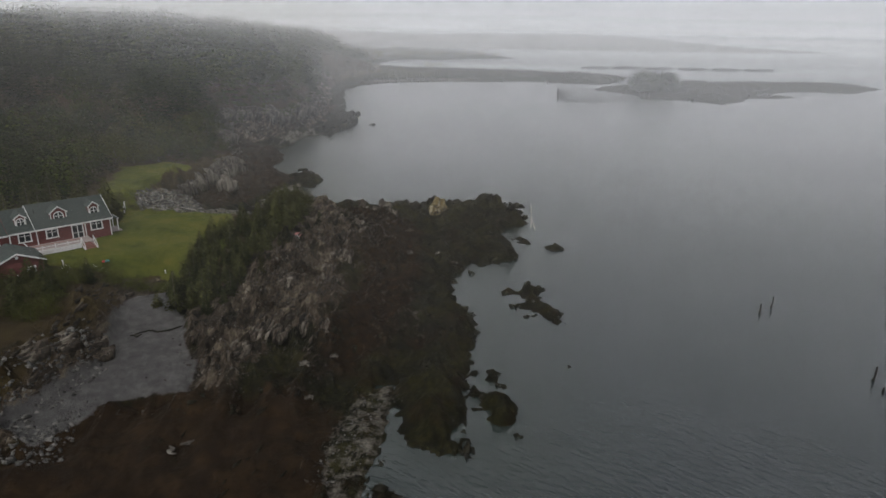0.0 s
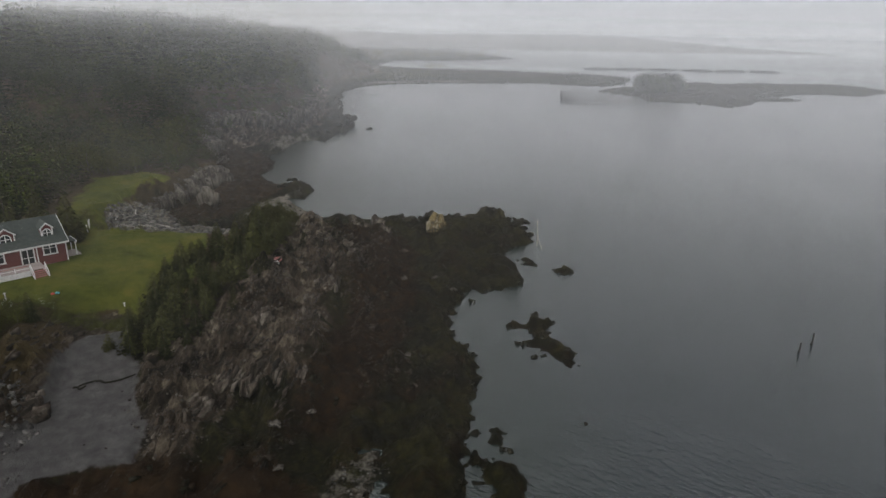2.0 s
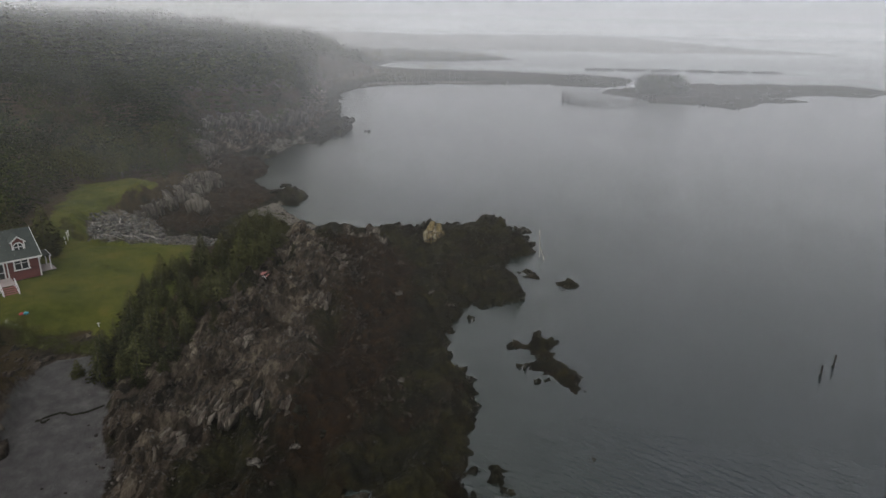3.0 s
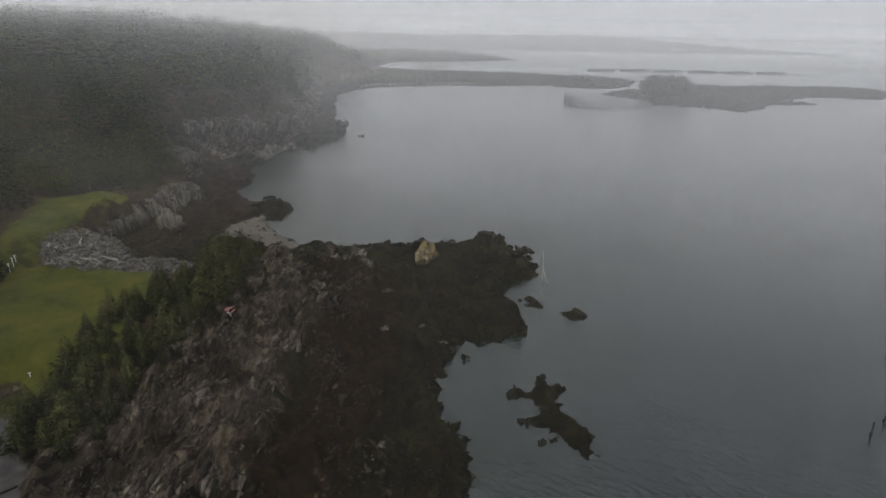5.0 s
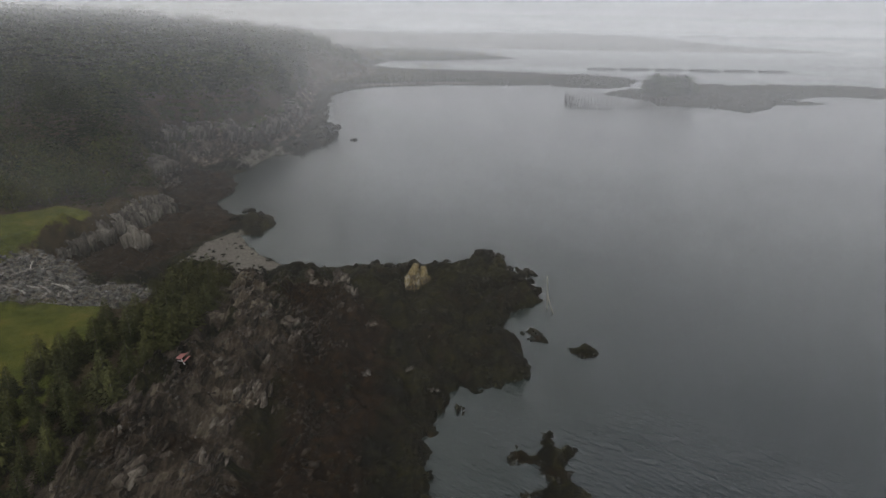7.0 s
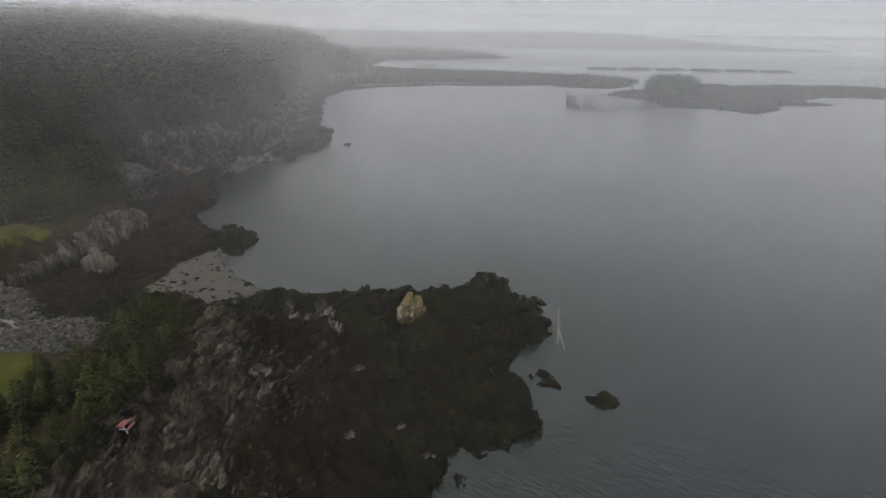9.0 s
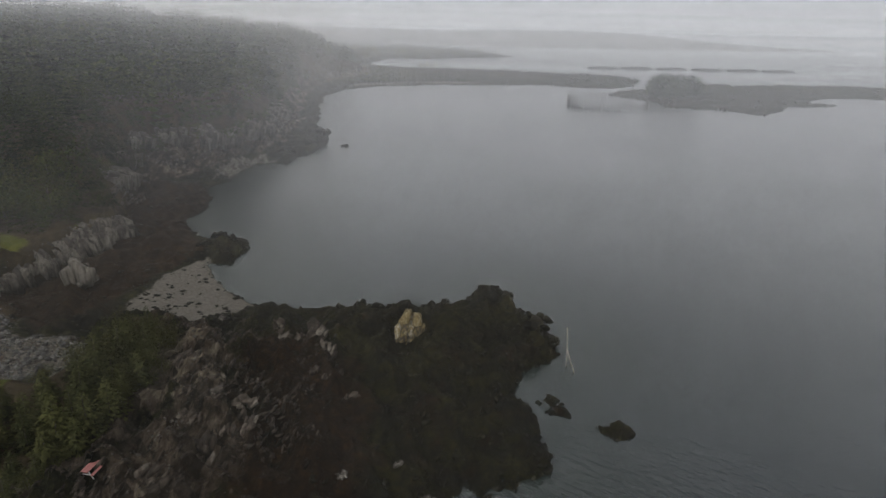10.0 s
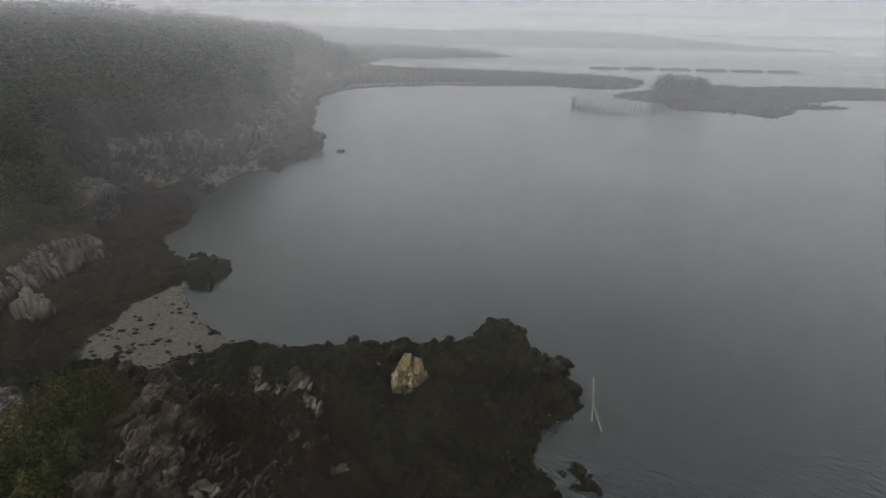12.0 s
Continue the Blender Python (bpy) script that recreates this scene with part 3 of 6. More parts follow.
    z = np.where(wet, -np.minimum(7, 0.15 - dl * (0.16 - 0.09 * smooth(-14, 0, beach)) ), z)
    return z, dl, du, beach, flat, rubble, bluff * rock


def axis(*spans):
    vals = [np.arange(a, b, s) for a, b, s in spans]
    return np.concatenate(vals + [[spans[-1][1]]])


def sheet(name, xs, ys, Z, attributes, mat, crisp=None):
    nx, ny = len(xs), len(ys)
    X, Y = np.meshgrid(xs, ys)
    verts = np.stack([X, Y, Z], -1).reshape(-1, 3)
    i = (np.arange(ny - 1)[:, None] * nx + np.arange(nx - 1)).ravel()
    faces = np.stack([i, i + 1, i + 1 + nx, i + nx], -1)
    me = bpy.data.meshes.new(name)
    me.vertices.add(len(verts))
    me.vertices.foreach_set("co", verts.ravel())
    me.loops.add(faces.size)
    me.loops.foreach_set("vertex_index", faces.ravel())
    me.polygons.add(len(faces))
    me.polygons.foreach_set("loop_start", np.arange(0, faces.size, 4))
    me.update(calc_edges=True)
    soft = np.ones(len(faces), bool) if crisp is None else ~crisp.ravel()[i]
    me.polygons.foreach_set("use_smooth", soft)
    for key, v in attributes.items():
        me.attributes.new(key, "FLOAT", "POINT").data.foreach_set("value", np.ascontiguousarray(v, np.float32).ravel())
    me.materials.append(mat)
    return new(name, me)


xs = axis((-900, -160, 37), (-160, -64, 2.0), (-64, -33, 0.5), (-33, 22, 0.28), (22, 60, 2), (60, 380, 4), (380, 1500, 70))
ys = axis((-300, 36, 14), (36, 56, 0.4), (56, 142, 0.28), (142, 205, 0.7), (205, 320, 2), (320, 620, 4), (620, 1200, 15), (1200, 3000, 100))
GX, GY = np.meshgrid(xs, ys)
GZ, dl, du, beach, flat, rubble, cliffs = land(GX, GY)
lawn = inside(LAWN, GX, GY)
patchy = fbm(GX / 6, GY / 6, 71, 4)
cover = {
    "weed": np.where((GY < 142) & (GX > -34), smooth(2.0, -2.0, inside(PALE, GX, GY) + 7.0 * (patchy - 0.5) + 5.0 * (fbm(GX / 2.2, GY / 2.2, 72, 3) - 0.5)) * smooth(0.4, -0.6, du) * smooth(-60, -6, dl), 0.0) + np.where((GY < 142) & (GX > -34), 0.0, 1.0) * np.maximum(smooth(2.3, 1.3, GZ + 1.4 * (patchy - 0.5)), smooth(7.5, 11.5, -du + 9 * (patchy - 0.5)) * smooth(5.6, 4.2, GZ)) * (1 - 0.75 * cliffs) * smooth(-60, -6, dl),
    "rust": (0.34 + 0.56 * smooth(-3, 4, inside([(-14, 62), (-7, 66), (-3, 80), (-3, 110), (-6, 118), (-13, 123), (-18, 120), (-12, 104), (-11, 84)], GX, GY))) * smooth(-60, -1, dl) * smooth(0.5, 2.0, -du),
    "brown": smooth(-3, 3, inside([(-40, 36), (-9, 36), (-9, 56), (-14, 60), (-24, 58), (-34, 54)], GX, GY)) * smooth(0, 1, dl)
    + 0.75 * smooth(-2, 2, inside(COVE_FLAT, GX, GY)) * smooth(5.5, 4.0, GZ) * smooth(0, -2, beach) * smooth(0, -2, rubble),
    "soil": np.maximum(np.maximum(np.where((GX > -35) & (GY < 126), smooth(2.0, 4.5, du + 3 * (patchy - 0.5)), smooth(-0.5, 0.8, du)), 0.85 * smooth(-6, -2, inside(COVE_FLAT, GX, GY)) * (GY < 200) * (GX < -46)), smooth(-1.5, 1.0, inside(BANK, GX, GY))),
    "sand": 0.55 * smooth(470, 510, GY) * smooth(0, 4, dl) * smooth(22, 8, dl) * smooth(70, 20, GX) * smooth(760, 600, GY) + np.maximum(np.maximum(smooth(-1.0, 0.8, beach), 0.55 * smooth(-1.5, 1.5, inside(PEBBLES, GX, GY))), np.maximum(0.55 * smooth(-2.0, 1.0, rubble), 0.42 * smooth(-0.8, 0.5, inside(INLET, GX, GY)))),
    "mud": smooth(-0.6, 0.6, flat),
    "grass": 0.16 * smooth(5, 1, np.hypot(GX + 14, (GY - 123) * 0.8)) + 0.45 * smooth(4, 1, np.hypot(GX + 53, GY - 155)) + np.maximum(smooth(-0.6, 1.2, lawn) * smooth(-4.5, -2.0, du) * (1 - 0.2 * smooth(112, 124, GY)), 0.38 * smooth(430, 520, GY) * smooth(10, 26, dl) * smooth(4, -2, du) * smooth(60, -30, GX) * smooth(0, -4, inside(ISLAND, GX, GY))),
}
ground = tagged(sheet("ground", xs, ys, GZ, cover, GROUND, cliffs > 0.35), "rocky shore with rockweed, shingle, lawn and wooded hill", "ground", kind="structure")


def ground_at(x, y):
    z = land(np.atleast_1d(np.asarray(x, float)), np.atleast_1d(np.asarray(y, float)))[0]
    return z if np.ndim(x) else float(z[0])


wx = axis((-4500, -100, 440), (-100, 60, 2), (60, 400, 20), (400, 4500, 410))
wy = axis((-4500, 20, 452), (20, 300, 2), (300, 900, 20), (900, 4500, 360))
WX, WY = np.meshgrid(wx, wy)
wd = np.maximum(inside(SHORE, WX, WY), inside(ISLAND, WX, WY))
shoal = np.maximum(0.9 * smooth(-20, 0, wd), smooth(-26, 0, inside(BEACH, WX, WY))) * (0.6 + 0.5 * fbm(WX / 9, WY / 9, 81, 3)) * smooth(330, 250, WY)
water = tagged(sheet("water", wx, wy, np.zeros(WX.shape), {"shoal": shoal}, WATER), "calm grey sea with faint ripples", "water", kind="structure")

# ---- helpers for meshes ----
def mesh_of(name, verts, faces, mats, which=None, flat=True):
    """A mesh from arrays of corners and of triangles or quads."""
    verts, faces = np.asarray(verts, np.float32), np.asarray(faces, np.int32)
    k = faces.shape[1]
    me = bpy.data.meshes.new(name)
    me.vertices.add(len(verts))
    me.vertices.foreach_set("co", verts.ravel())
    me.loops.add(faces.size)
    me.loops.foreach_set("vertex_index", faces.ravel())
    me.polygons.add(len(faces))
    me.polygons.foreach_set("loop_start", np.arange(0, faces.size, k))
    me.update(calc_edges=True)
    if not flat:
        me.polygons.foreach_set("use_smooth", np.ones(len(faces), bool))
    for m in mats:
        me.materials.append(m)
    if which is not None:
        me.polygons.foreach_set("material_index", np.asarray(which, np.int32))
    return me


def blades(roots, ways, widths, r):
    """Leaf-like triangles pairs: a kite for each root and way."""
    n = len(roots)
    side = np.cross(ways, r.normal(size=(n, 3)))
    side /= np.linalg.norm(side, axis=1)[:, None] + 1e-9
    side *= widths[:, None]
    v = np.empty((n, 4, 3))
    v[:, 0], v[:, 2] = roots, roots + ways
    v[:, 1], v[:, 3] = roots + 0.45 * ways + side, roots + 0.45 * ways - side
    f = np.arange(4 * n).reshape(n, 4)
    return v.reshape(-1, 3), f


def spruce_crown(height, spread, seed, sprays, levels):
    r = np.random.default_rng(seed)
    roots, ways = [], []
    for k in range(levels):
        t = (k + 0.3) / levels
        z0 = height * (0.06 + 0.92 * t)
        reach = spread * (1 - t) ** 0.85 * r.uniform(0.75, 1.15) + 0.12
        count = max(4, int(9 * (1 - t) + 4))
        for a in r.uniform(0, 2 * math.pi) + np.arange(count) * 2 * math.pi / count + r.normal(0, 0.25, count):
            long = reach * r.uniform(0.6, 1.15)
            m = max(2, int(sprays * (1 - 0.6 * t)))
            u = r.uniform(0.15, 1.0, m)
            out = np.array([math.cos(a), math.sin(a)])
            p = np.stack([out[0] * u * long, out[1] * u * long, z0 - 0.28 * long * u + 0.18 * long * u * u], -1)
            fan = r.normal(0, 0.55, m)
            ca, sa = np.cos(a + fan), np.sin(a + fan)
            ln = (0.36 if sprays < 4 else 0.22 if sprays < 8 else 0.115) * spread * r.uniform(0.8, 1.7, m) * (0.5 + 0.7 * (1 - t))
            ways.append(np.stack([ca * ln, sa * ln, -0.22 * ln + r.normal(0, 0.12, m) * ln], -1) * 1.7)
            roots.append(p)
    top = 4
    roots.append(np.tile([0, 0, height * 0.95], (top, 1)))
    ways.append(np.stack([r.normal(0, 0.012, top) * height, r.normal(0, 0.012, top) * height, np.full(top, height * 0.055)], -1))
    roots, ways = np.concatenate(roots), np.concatenate(ways)
    return blades(roots, ways, np.linalg.norm(ways, axis=1) * (0.26 if sprays < 8 else 0.17), r)


def broad_crown(height, spread, seed, clumps, leaves, leaf=0.10):
    r = np.random.default_rng(seed)
    roots, ways = [], []
    for _ in range(clumps):
        d = r.normal(size=3)
        d /= np.linalg.norm(d)
        c = np.array([d[0] * spread, d[1] * spread, height * 0.62 + d[2] * height * 0.36]) * np.array([1, 1, 1]) * 1.0
        c[:2] *= r.uniform(0.35, 1.0)
        q = r.normal(size=(leaves, 3))
        q /= np.linalg.norm(q, axis=1)[:, None]
        q *= (r.uniform(0.3, 1, leaves) ** 0.5 * spread * 0.36)[:, None]
        roots.append(c + q)
        w = q + r.normal(0, 0.25, (leaves, 3)) * spread * 0.3
        ways.append(w / (np.linalg.norm(w, axis=1)[:, None] + 1e-6) * (leaf * spread) * r.uniform(0.6, 1.3, leaves)[:, None])
    roots, ways = np.concatenate(roots), np.concatenate(ways)
    return blades(roots, ways, np.linalg.norm(ways, axis=1) * 0.42, r)


def trunk_mesh(height, radius, seed):
    r = np.random.default_rng(seed)
    rings, sides = 7, 8
    v = []
    for k in range(rings):
        t = k / (rings - 1)
        rad = radius * (1 - 0.9 * t) * (1.25 if k == 0 else 1.0)
        cx, cy = r.normal(0, 0.03, 2) * t
        for s in range(sides):
            a = 2 * math.pi * s / sides
            v.append((cx + rad * math.cos(a), cy + rad * math.sin(a), -0.3 + (height + 0.3) * t))
    f = [(k * sides + s, k * sides + (s + 1) % sides, (k + 1) * sides + (s + 1) % sides, (k + 1) * sides + s) for k in range(rings - 1) for s in range(sides)]
    return mesh_of("trunk", v, f, [BARK], flat=False)


def tree(name, crown, trunk, label):
    base = new(name)
    base.empty_display_size = 0.5
    for part_name, me in (("trunk", trunk), ("crown", crown)):
        ob = new(part_name, me)
        ob.parent = base
    return tagged(base, label, "tree")


def soften(me, verts, faces, out):
    """Foliage lit as a crown: leaves face outwards, and their shading follows the crown's round."""
    a, b, c = verts[faces[:, 0]], verts[faces[:, 1]], verts[faces[:, 2]]
    back = np.einsum("ij,ij->i", np.cross(b - a, c - a), out[faces[:, 0]]) < 0
    faces = np.where(back[:, None], faces[:, ::-1], faces)
    me.loops.foreach_set("vertex_index", np.ascontiguousarray(faces, np.int32).ravel())
    me.polygons.foreach_set("use_smooth", np.ones(len(faces), bool))
    me.update(calc_edges=True)
    me.normals_split_custom_set_from_vertices(out.tolist())


def joined(name, protos, spots, mat, label, category, kind="stuff"):
    """Many far or tiny pieces in one mesh: spots are rows of proto, x, y, z, turn, width, height."""
    vs, fs, ns, ts, off = [], [], [], [], 0
    shade = np.random.default_rng(len(spots))
    for k, x, y, z, a, w, h in spots:
        v, f = protos[int(k)]
        ca, sa = math.cos(a) * w, math.sin(a) * w
        p = np.empty_like(v)
        p[:, 0], p[:, 1], p[:, 2] = v[:, 0] * ca - v[:, 1] * sa + x, v[:, 0] * sa + v[:, 1] * ca + y, v[:, 2] * h + z
        vs.append(p)
        fs.append(f + off)
        n_ = (p - np.array([x, y, z + 0.38 * h])) / np.array([0.35 * w, 0.35 * w, 0.55 * h])
        n_ /= np.linalg.norm(n_, axis=1)[:, None] + 1e-6
        n_[:, 2] += 0.35
        ns.append(n_ / (np.linalg.norm(n_, axis=1)[:, None] + 1e-6))
        off += len(v)
        ts.append(np.full(len(v), 0.40 + 0.19 * shade.normal() + 0.8 * (float(fbm(np.array([x / 26.0]), np.array([y / 26.0]), 97, 3)[0]) - 0.5)))
    vs, fs = np.concatenate(vs), np.concatenate(fs)
    me = mesh_of(name, vs, fs, [mat])
    soften(me, vs, fs, np.concatenate(ns))
    me.attributes.new("tone", "FLOAT", "POINT").data.foreach_set("value", np.concatenate(ts).astype(np.float32))
    ob = new(name, me)
    return tagged(ob, label, category, kind=kind)


# ---- the wooded hill ----
def wood_spots():
    r = np.random.default_rng(3)
    rows_, step = [], 4.5
    for y in np.arange(96, 720, step):
        grow = 1.0 + 0.0016 * max(0, y - 180)
        for x in np.arange(-330, -50, step * grow):
            if r.uniform() < 0.6 * (grow - 1):
                continue
            rows_.append((x + r.uniform(-2.1, 2.1), y + r.uniform(-2.1, 2.1)))
    P = np.array(rows_)
    z, dl_, du_, *_ = land(P[:, 0], P[:, 1])
    lw = inside(LAWN, P[:, 0], P[:, 1])
    seen = (P[:, 0] > -1.05 * P[:, 1] - 40) & (z > 0)
    keep = ((du_ > 0.6) | ((du_ > -3.0) & (z > 5.5) & (P[:, 1] > 165) & (fbm(P[:, 0] / 9, P[:, 1] / 9, 93, 2) > 0.42))) & (lw < -2.0) & seen & ((P[:, 0] < -58) | (P[:, 1] > 130))
    return P[keep], z[keep], r, 0.62 + 0.38 * smooth(0, 7, du_[keep])


P, z, r, edge = wood_spots()
FAR_SPRUCE = [spruce_crown(1.0, 0.24, 100 + k, 3, 6) for k in range(5)]
MID_SPRUCE = [spruce_crown(1.0, 0.25, 110 + k, 8, 13) for k in range(5)]
DIM_SPRUCE = [spruce_crown(1.0, 0.27, 115 + k, 2, 5) for k in range(5)]
DIM_BROAD = [broad_crown(1.0, 0.42, 125 + k, 8, 8, 0.22) for k in range(5)]
FAR_BROAD = [broad_crown(1.0, 0.42, 120 + k, 11, 12, 0.21) for k in range(5)]
MID_BROAD = [broad_crown(1.0, 0.42, 130 + k, 27, 26, 0.085) for k in range(5)]
kindness = fbm(P[:, 0] / 22, P[:, 1] / 22, 91, 3) + r.normal(0, 0.10, len(P))
broad = kindness > 0.50
hts = r.uniform(6.5, 11.5, len(P)) * edge * np.where(broad, r.uniform(0.8, 1.15, len(P)), r.uniform(0.75, 1.25, len(P)))
tier = np.where((P[:, 1] < 215) & (P[:, 0] > -130), 0, np.where(P[:, 1] < 380, 1, 2))
for rank, where, spruces_, broads_ in ((0, "lower", MID_SPRUCE, MID_BROAD), (1, "upper", FAR_SPRUCE, FAR_BROAD), (2, "farther", DIM_SPRUCE, DIM_BROAD)):
    pick = [(x, y, zz, h, b) for (x, y), zz, h, b, c in zip(P, z, hts, broad, tier) if c == rank]
    sp = [(r.integers(5), x, y, zz - 0.2, r.uniform(0, 6.28), h * r.uniform(1.0, 1.4), h) for x, y, zz, h, b in pick if not b]
    br = [(r.integers(5), x, y, zz - 0.6, r.uniform(0, 6.28), h * r.uniform(1.0, 1.35), h * 0.85) for x, y, zz, h, b in pick if b]
    joined("spruce_wood", spruces_, sp, HILL_NEEDLES, f"dense dark spruce wood on the {where} foggy hillside", "forest")
    joined("broadleaf_wood", broads_, br, HILL_LEAVES, f"dull green broadleaf trees in the {where} hillside wood", "forest")


# ---- fog: thin veils across the bay, beyond the flight ----
def fog_bank(y, thick, depth, east=None, west=None, ceiling=None):
    xs_ = np.linspace(-900 if west is None else west, 1500 if east is None else east, 81)
    zs_ = np.array([0.0, 4, 8, 14, 25, 40, 62, 100, 150]) if ceiling is None else np.linspace(0, ceiling, 7)
    X, Z = np.meshgrid(xs_, zs_)
    Y = y + depth * (np.sin(X / 31 + y) + 0.6 * np.sin(X / 13.7 + 2 * y)) + 0.25 * Z * 0.5
    nx = len(xs_)
    i = (np.arange(len(zs_) - 1)[:, None] * nx + np.arange(nx - 1)).ravel()
    me = mesh_of("fog_bank", np.stack([X, Y, Z], -1).reshape(-1, 3), np.stack([i, i + 1, i + 1 + nx, i + nx], -1), [fog_material(thick, east, west, ceiling)], flat=False)
    return tagged(new("fog_bank", me), "thin grey veil of sea fog over the water", "fog", group="veils of sea fog", kind="structure")


for y, thick in ((146, 0.034), (172, 0.036), (200, 0.040), (230, 0.045), (265, 0.047), (305, 0.045), (350, 0.042), (380, 0.042), (515, 0.055), (610, 0.06), (700, 0.055), (760, 0.06), (1000, 0.12),
                 (1150, 0.11), (1300, 0.13), (1500, 0.13), (1680, 0.13)):
    fog_bank(y, thick, 1.5 + y * 0.002)
# Wisps that hang over the lawn and the wood's edge only.
for y, thick, east in ((86, 0.015, -24), (104, 0.012, -18), (124, 0.012, -14)):
    fog_bank(y, thick, 3, east)
# Fog caught on the crest of the hill.
for y, thick in ((340, 0.03), (410, 0.05), (450, 0.05), (490, 0.05)):
    fog_bank(y, thick, 4, -40)
# Haze over the open water.
fog_bank(138, 0.030, 2, west=-32)
fog_bank(155, 0.030, 2, west=-38)
fog_bank(180, 0.026, 2, west=-45)
fog_bank(96, 0.038, 3, west=12)
fog_bank(120, 0.036, 3, west=14)
# Thin mist that lies low over the bay and the headland, below the flight.
for y, thick in ((44, 0.0018), (52, 0.0022), (60, 0.0028), (68, 0.004), (76, 0.005), (86, 0.005), (96, 0.005), (106, 0.005), (116, 0.005), (126, 0.006), (135, 0.007)):
    fog_bank(y, thick, 2, ceiling=25)

# ---- helpers for things ----
def part(name, bm, mat, parent=None, label="", m=None):
    me = bpy.data.meshes.new(name)
    bm.normal_update()
    bm.to_mesh(me)
    bm.free()
    me.materials.append(mat)
    ob = new(name, me)
    if parent is not None:
        ob.parent = parent
    if m is not None:
        ob.matrix_local = m
    return tagged(ob, label)


def box(x0, x1, y0, y1, z0, z1, bevel=0.0):
    bm = bmesh.new()
    bmesh.ops.create_cube(bm, size=1)
    for v in bm.verts:
        v.co = Vector(((x0 + x1) / 2 + v.co.x * (x1 - x0), (y0 + y1) / 2 + v.co.y * (y1 - y0), (z0 + z1) / 2 + v.co.z * (z1 - z0)))
    if bevel:
        bmesh.ops.bevel(bm, geom=list(bm.edges), offset=bevel, segments=1, affect="EDGES")
    return bm


def prism(outline, depth0, depth1):
    """An outline in (x, z) drawn out along y."""
    bm = bmesh.new()
    a = [bm.verts.new((x, depth0, z)) for x, z in outline]
    b = [bm.verts.new((x, depth1, z)) for x, z in outline]
    bm.faces.new(a)
    bm.faces.new(b[::-1])
    n = len(outline)
    for k in range(n):
        bm.faces.new((a[k], b[k], b[(k + 1) % n], a[(k + 1) % n]))
    bmesh.ops.recalc_face_normals(bm, faces=bm.faces)
    return bm


def beam(p, q, wide, high=None):
    """A squared bar from p to q."""
    p, q = Vector(p), Vector(q)
    high = high or wide
    bm = box(-wide / 2, wide / 2, -high / 2, high / 2, 0, (q - p).length)
    bmesh.ops.transform(bm, matrix=Matrix.Translation(p) @ (q - p).to_track_quat("Z", "Y").to_matrix().to_4x4(), verts=bm.verts)
    return bm


def pole(p, q, r0, r1, sides=8, bend=0.0, seed=1):
    rr = np.random.default_rng(seed)
    p, q = Vector(p), Vector(q)
    turn = (q - p).to_track_quat("Z", "Y").to_matrix().to_4x4()
    bm, rings, n = bmesh.new(), [], 5
    for k in range(n):
        t = k / (n - 1)
        ox, oy = rr.normal(0, bend, 2) * (0 < k < n - 1)
        rad = r0 + (r1 - r0) * t
        rings.append([bm.verts.new((ox + rad * math.cos(2 * math.pi * s / sides), oy + rad * math.sin(2 * math.pi * s / sides), (q - p).length * t)) for s in range(sides)])
    for a, b in zip(rings, rings[1:]):
        for s in range(sides):
            bm.faces.new((a[s], a[(s + 1) % sides], b[(s + 1) % sides], b[s]))
    bm.faces.new(rings[0][::-1])
    bm.faces.new(rings[-1])
    bmesh.ops.transform(bm, matrix=Matrix.Translation(p) @ turn, verts=bm.verts)
    return bm


def thing(name, label, category, m, group=""):
    base = new(name)
    base.empty_display_size = 0.4
    base.matrix_world = m
    return tagged(base, label, category, group)


def crown_mesh(name, v, f, mat, height, tone):
    """A crown of one tree: leaves turned outwards, lighter in places."""
    v, f = np.asarray(v, float), np.asarray(f)
    me = mesh_of(name, v, f, [mat])
    out = (v - np.array([0, 0, 0.3 * height])) * np.array([1, 1, 0.45])
    out /= np.linalg.norm(out, axis=1)[:, None] + 1e-6
    out[:, 2] += 0.3
    soften(me, v, f, out / np.linalg.norm(out, axis=1)[:, None])
    me.attributes.new("tone", "FLOAT", "POINT").data.foreach_set("value", np.full(len(v), tone, np.float32))
    return me


def spruce(seed, height, spread, sprays=15, levels=24):
    v, f = spruce_crown(height, spread, seed, sprays, levels)
    return crown_mesh("crown", v, f, NEEDLES, height, 0.16 + 0.05 * (seed % 5)), trunk_mesh(height * 0.96, 0.035 * height * 0.5, seed)


# ---- spruces on the bluff, by the lawn and behind the house ----
def scatter(poly, count, gap, seed):
    rr = np.random.default_rng(seed)
    P_ = np.array(poly)
    lo, hi = P_.min(0), P_.max(0)
    got = []
    for _ in range(6000):
        q = rr.uniform(lo, hi)
        if inside(poly, np.array([q[0]]), np.array([q[1]]))[0] > 0 and all(np.hypot(*(q - g)) > gap for g in got):
            got.append(q)
            if len(got) == count:
                break
    return np.array(got)


SPRUCES = [spruce(200 + k, h, w) for k, (h, w) in enumerate([(6.5, 1.7), (5.6, 1.9), (7.2, 1.6), (4.6, 1.7), (6.0, 2.2)])]
firsts = {}


def plant(kind, x, y, size, turn, group, label):
    z = ground_at(x, y) - 0.1
    m = pose(x, y, z, 0, 0, turn)
    if kind not in firsts:
        firsts[kind] = tree("spruce_tree", *SPRUCES[kind], label)
        ob = firsts[kind]
        ob.matrix_basis = m @ Matrix.Diagonal((size, size, size, 1))
    else:
        ob = copy_thing(firsts[kind], m)
        ob.scale = (size, size, size)
    return tagged(ob, label, "tree", group)


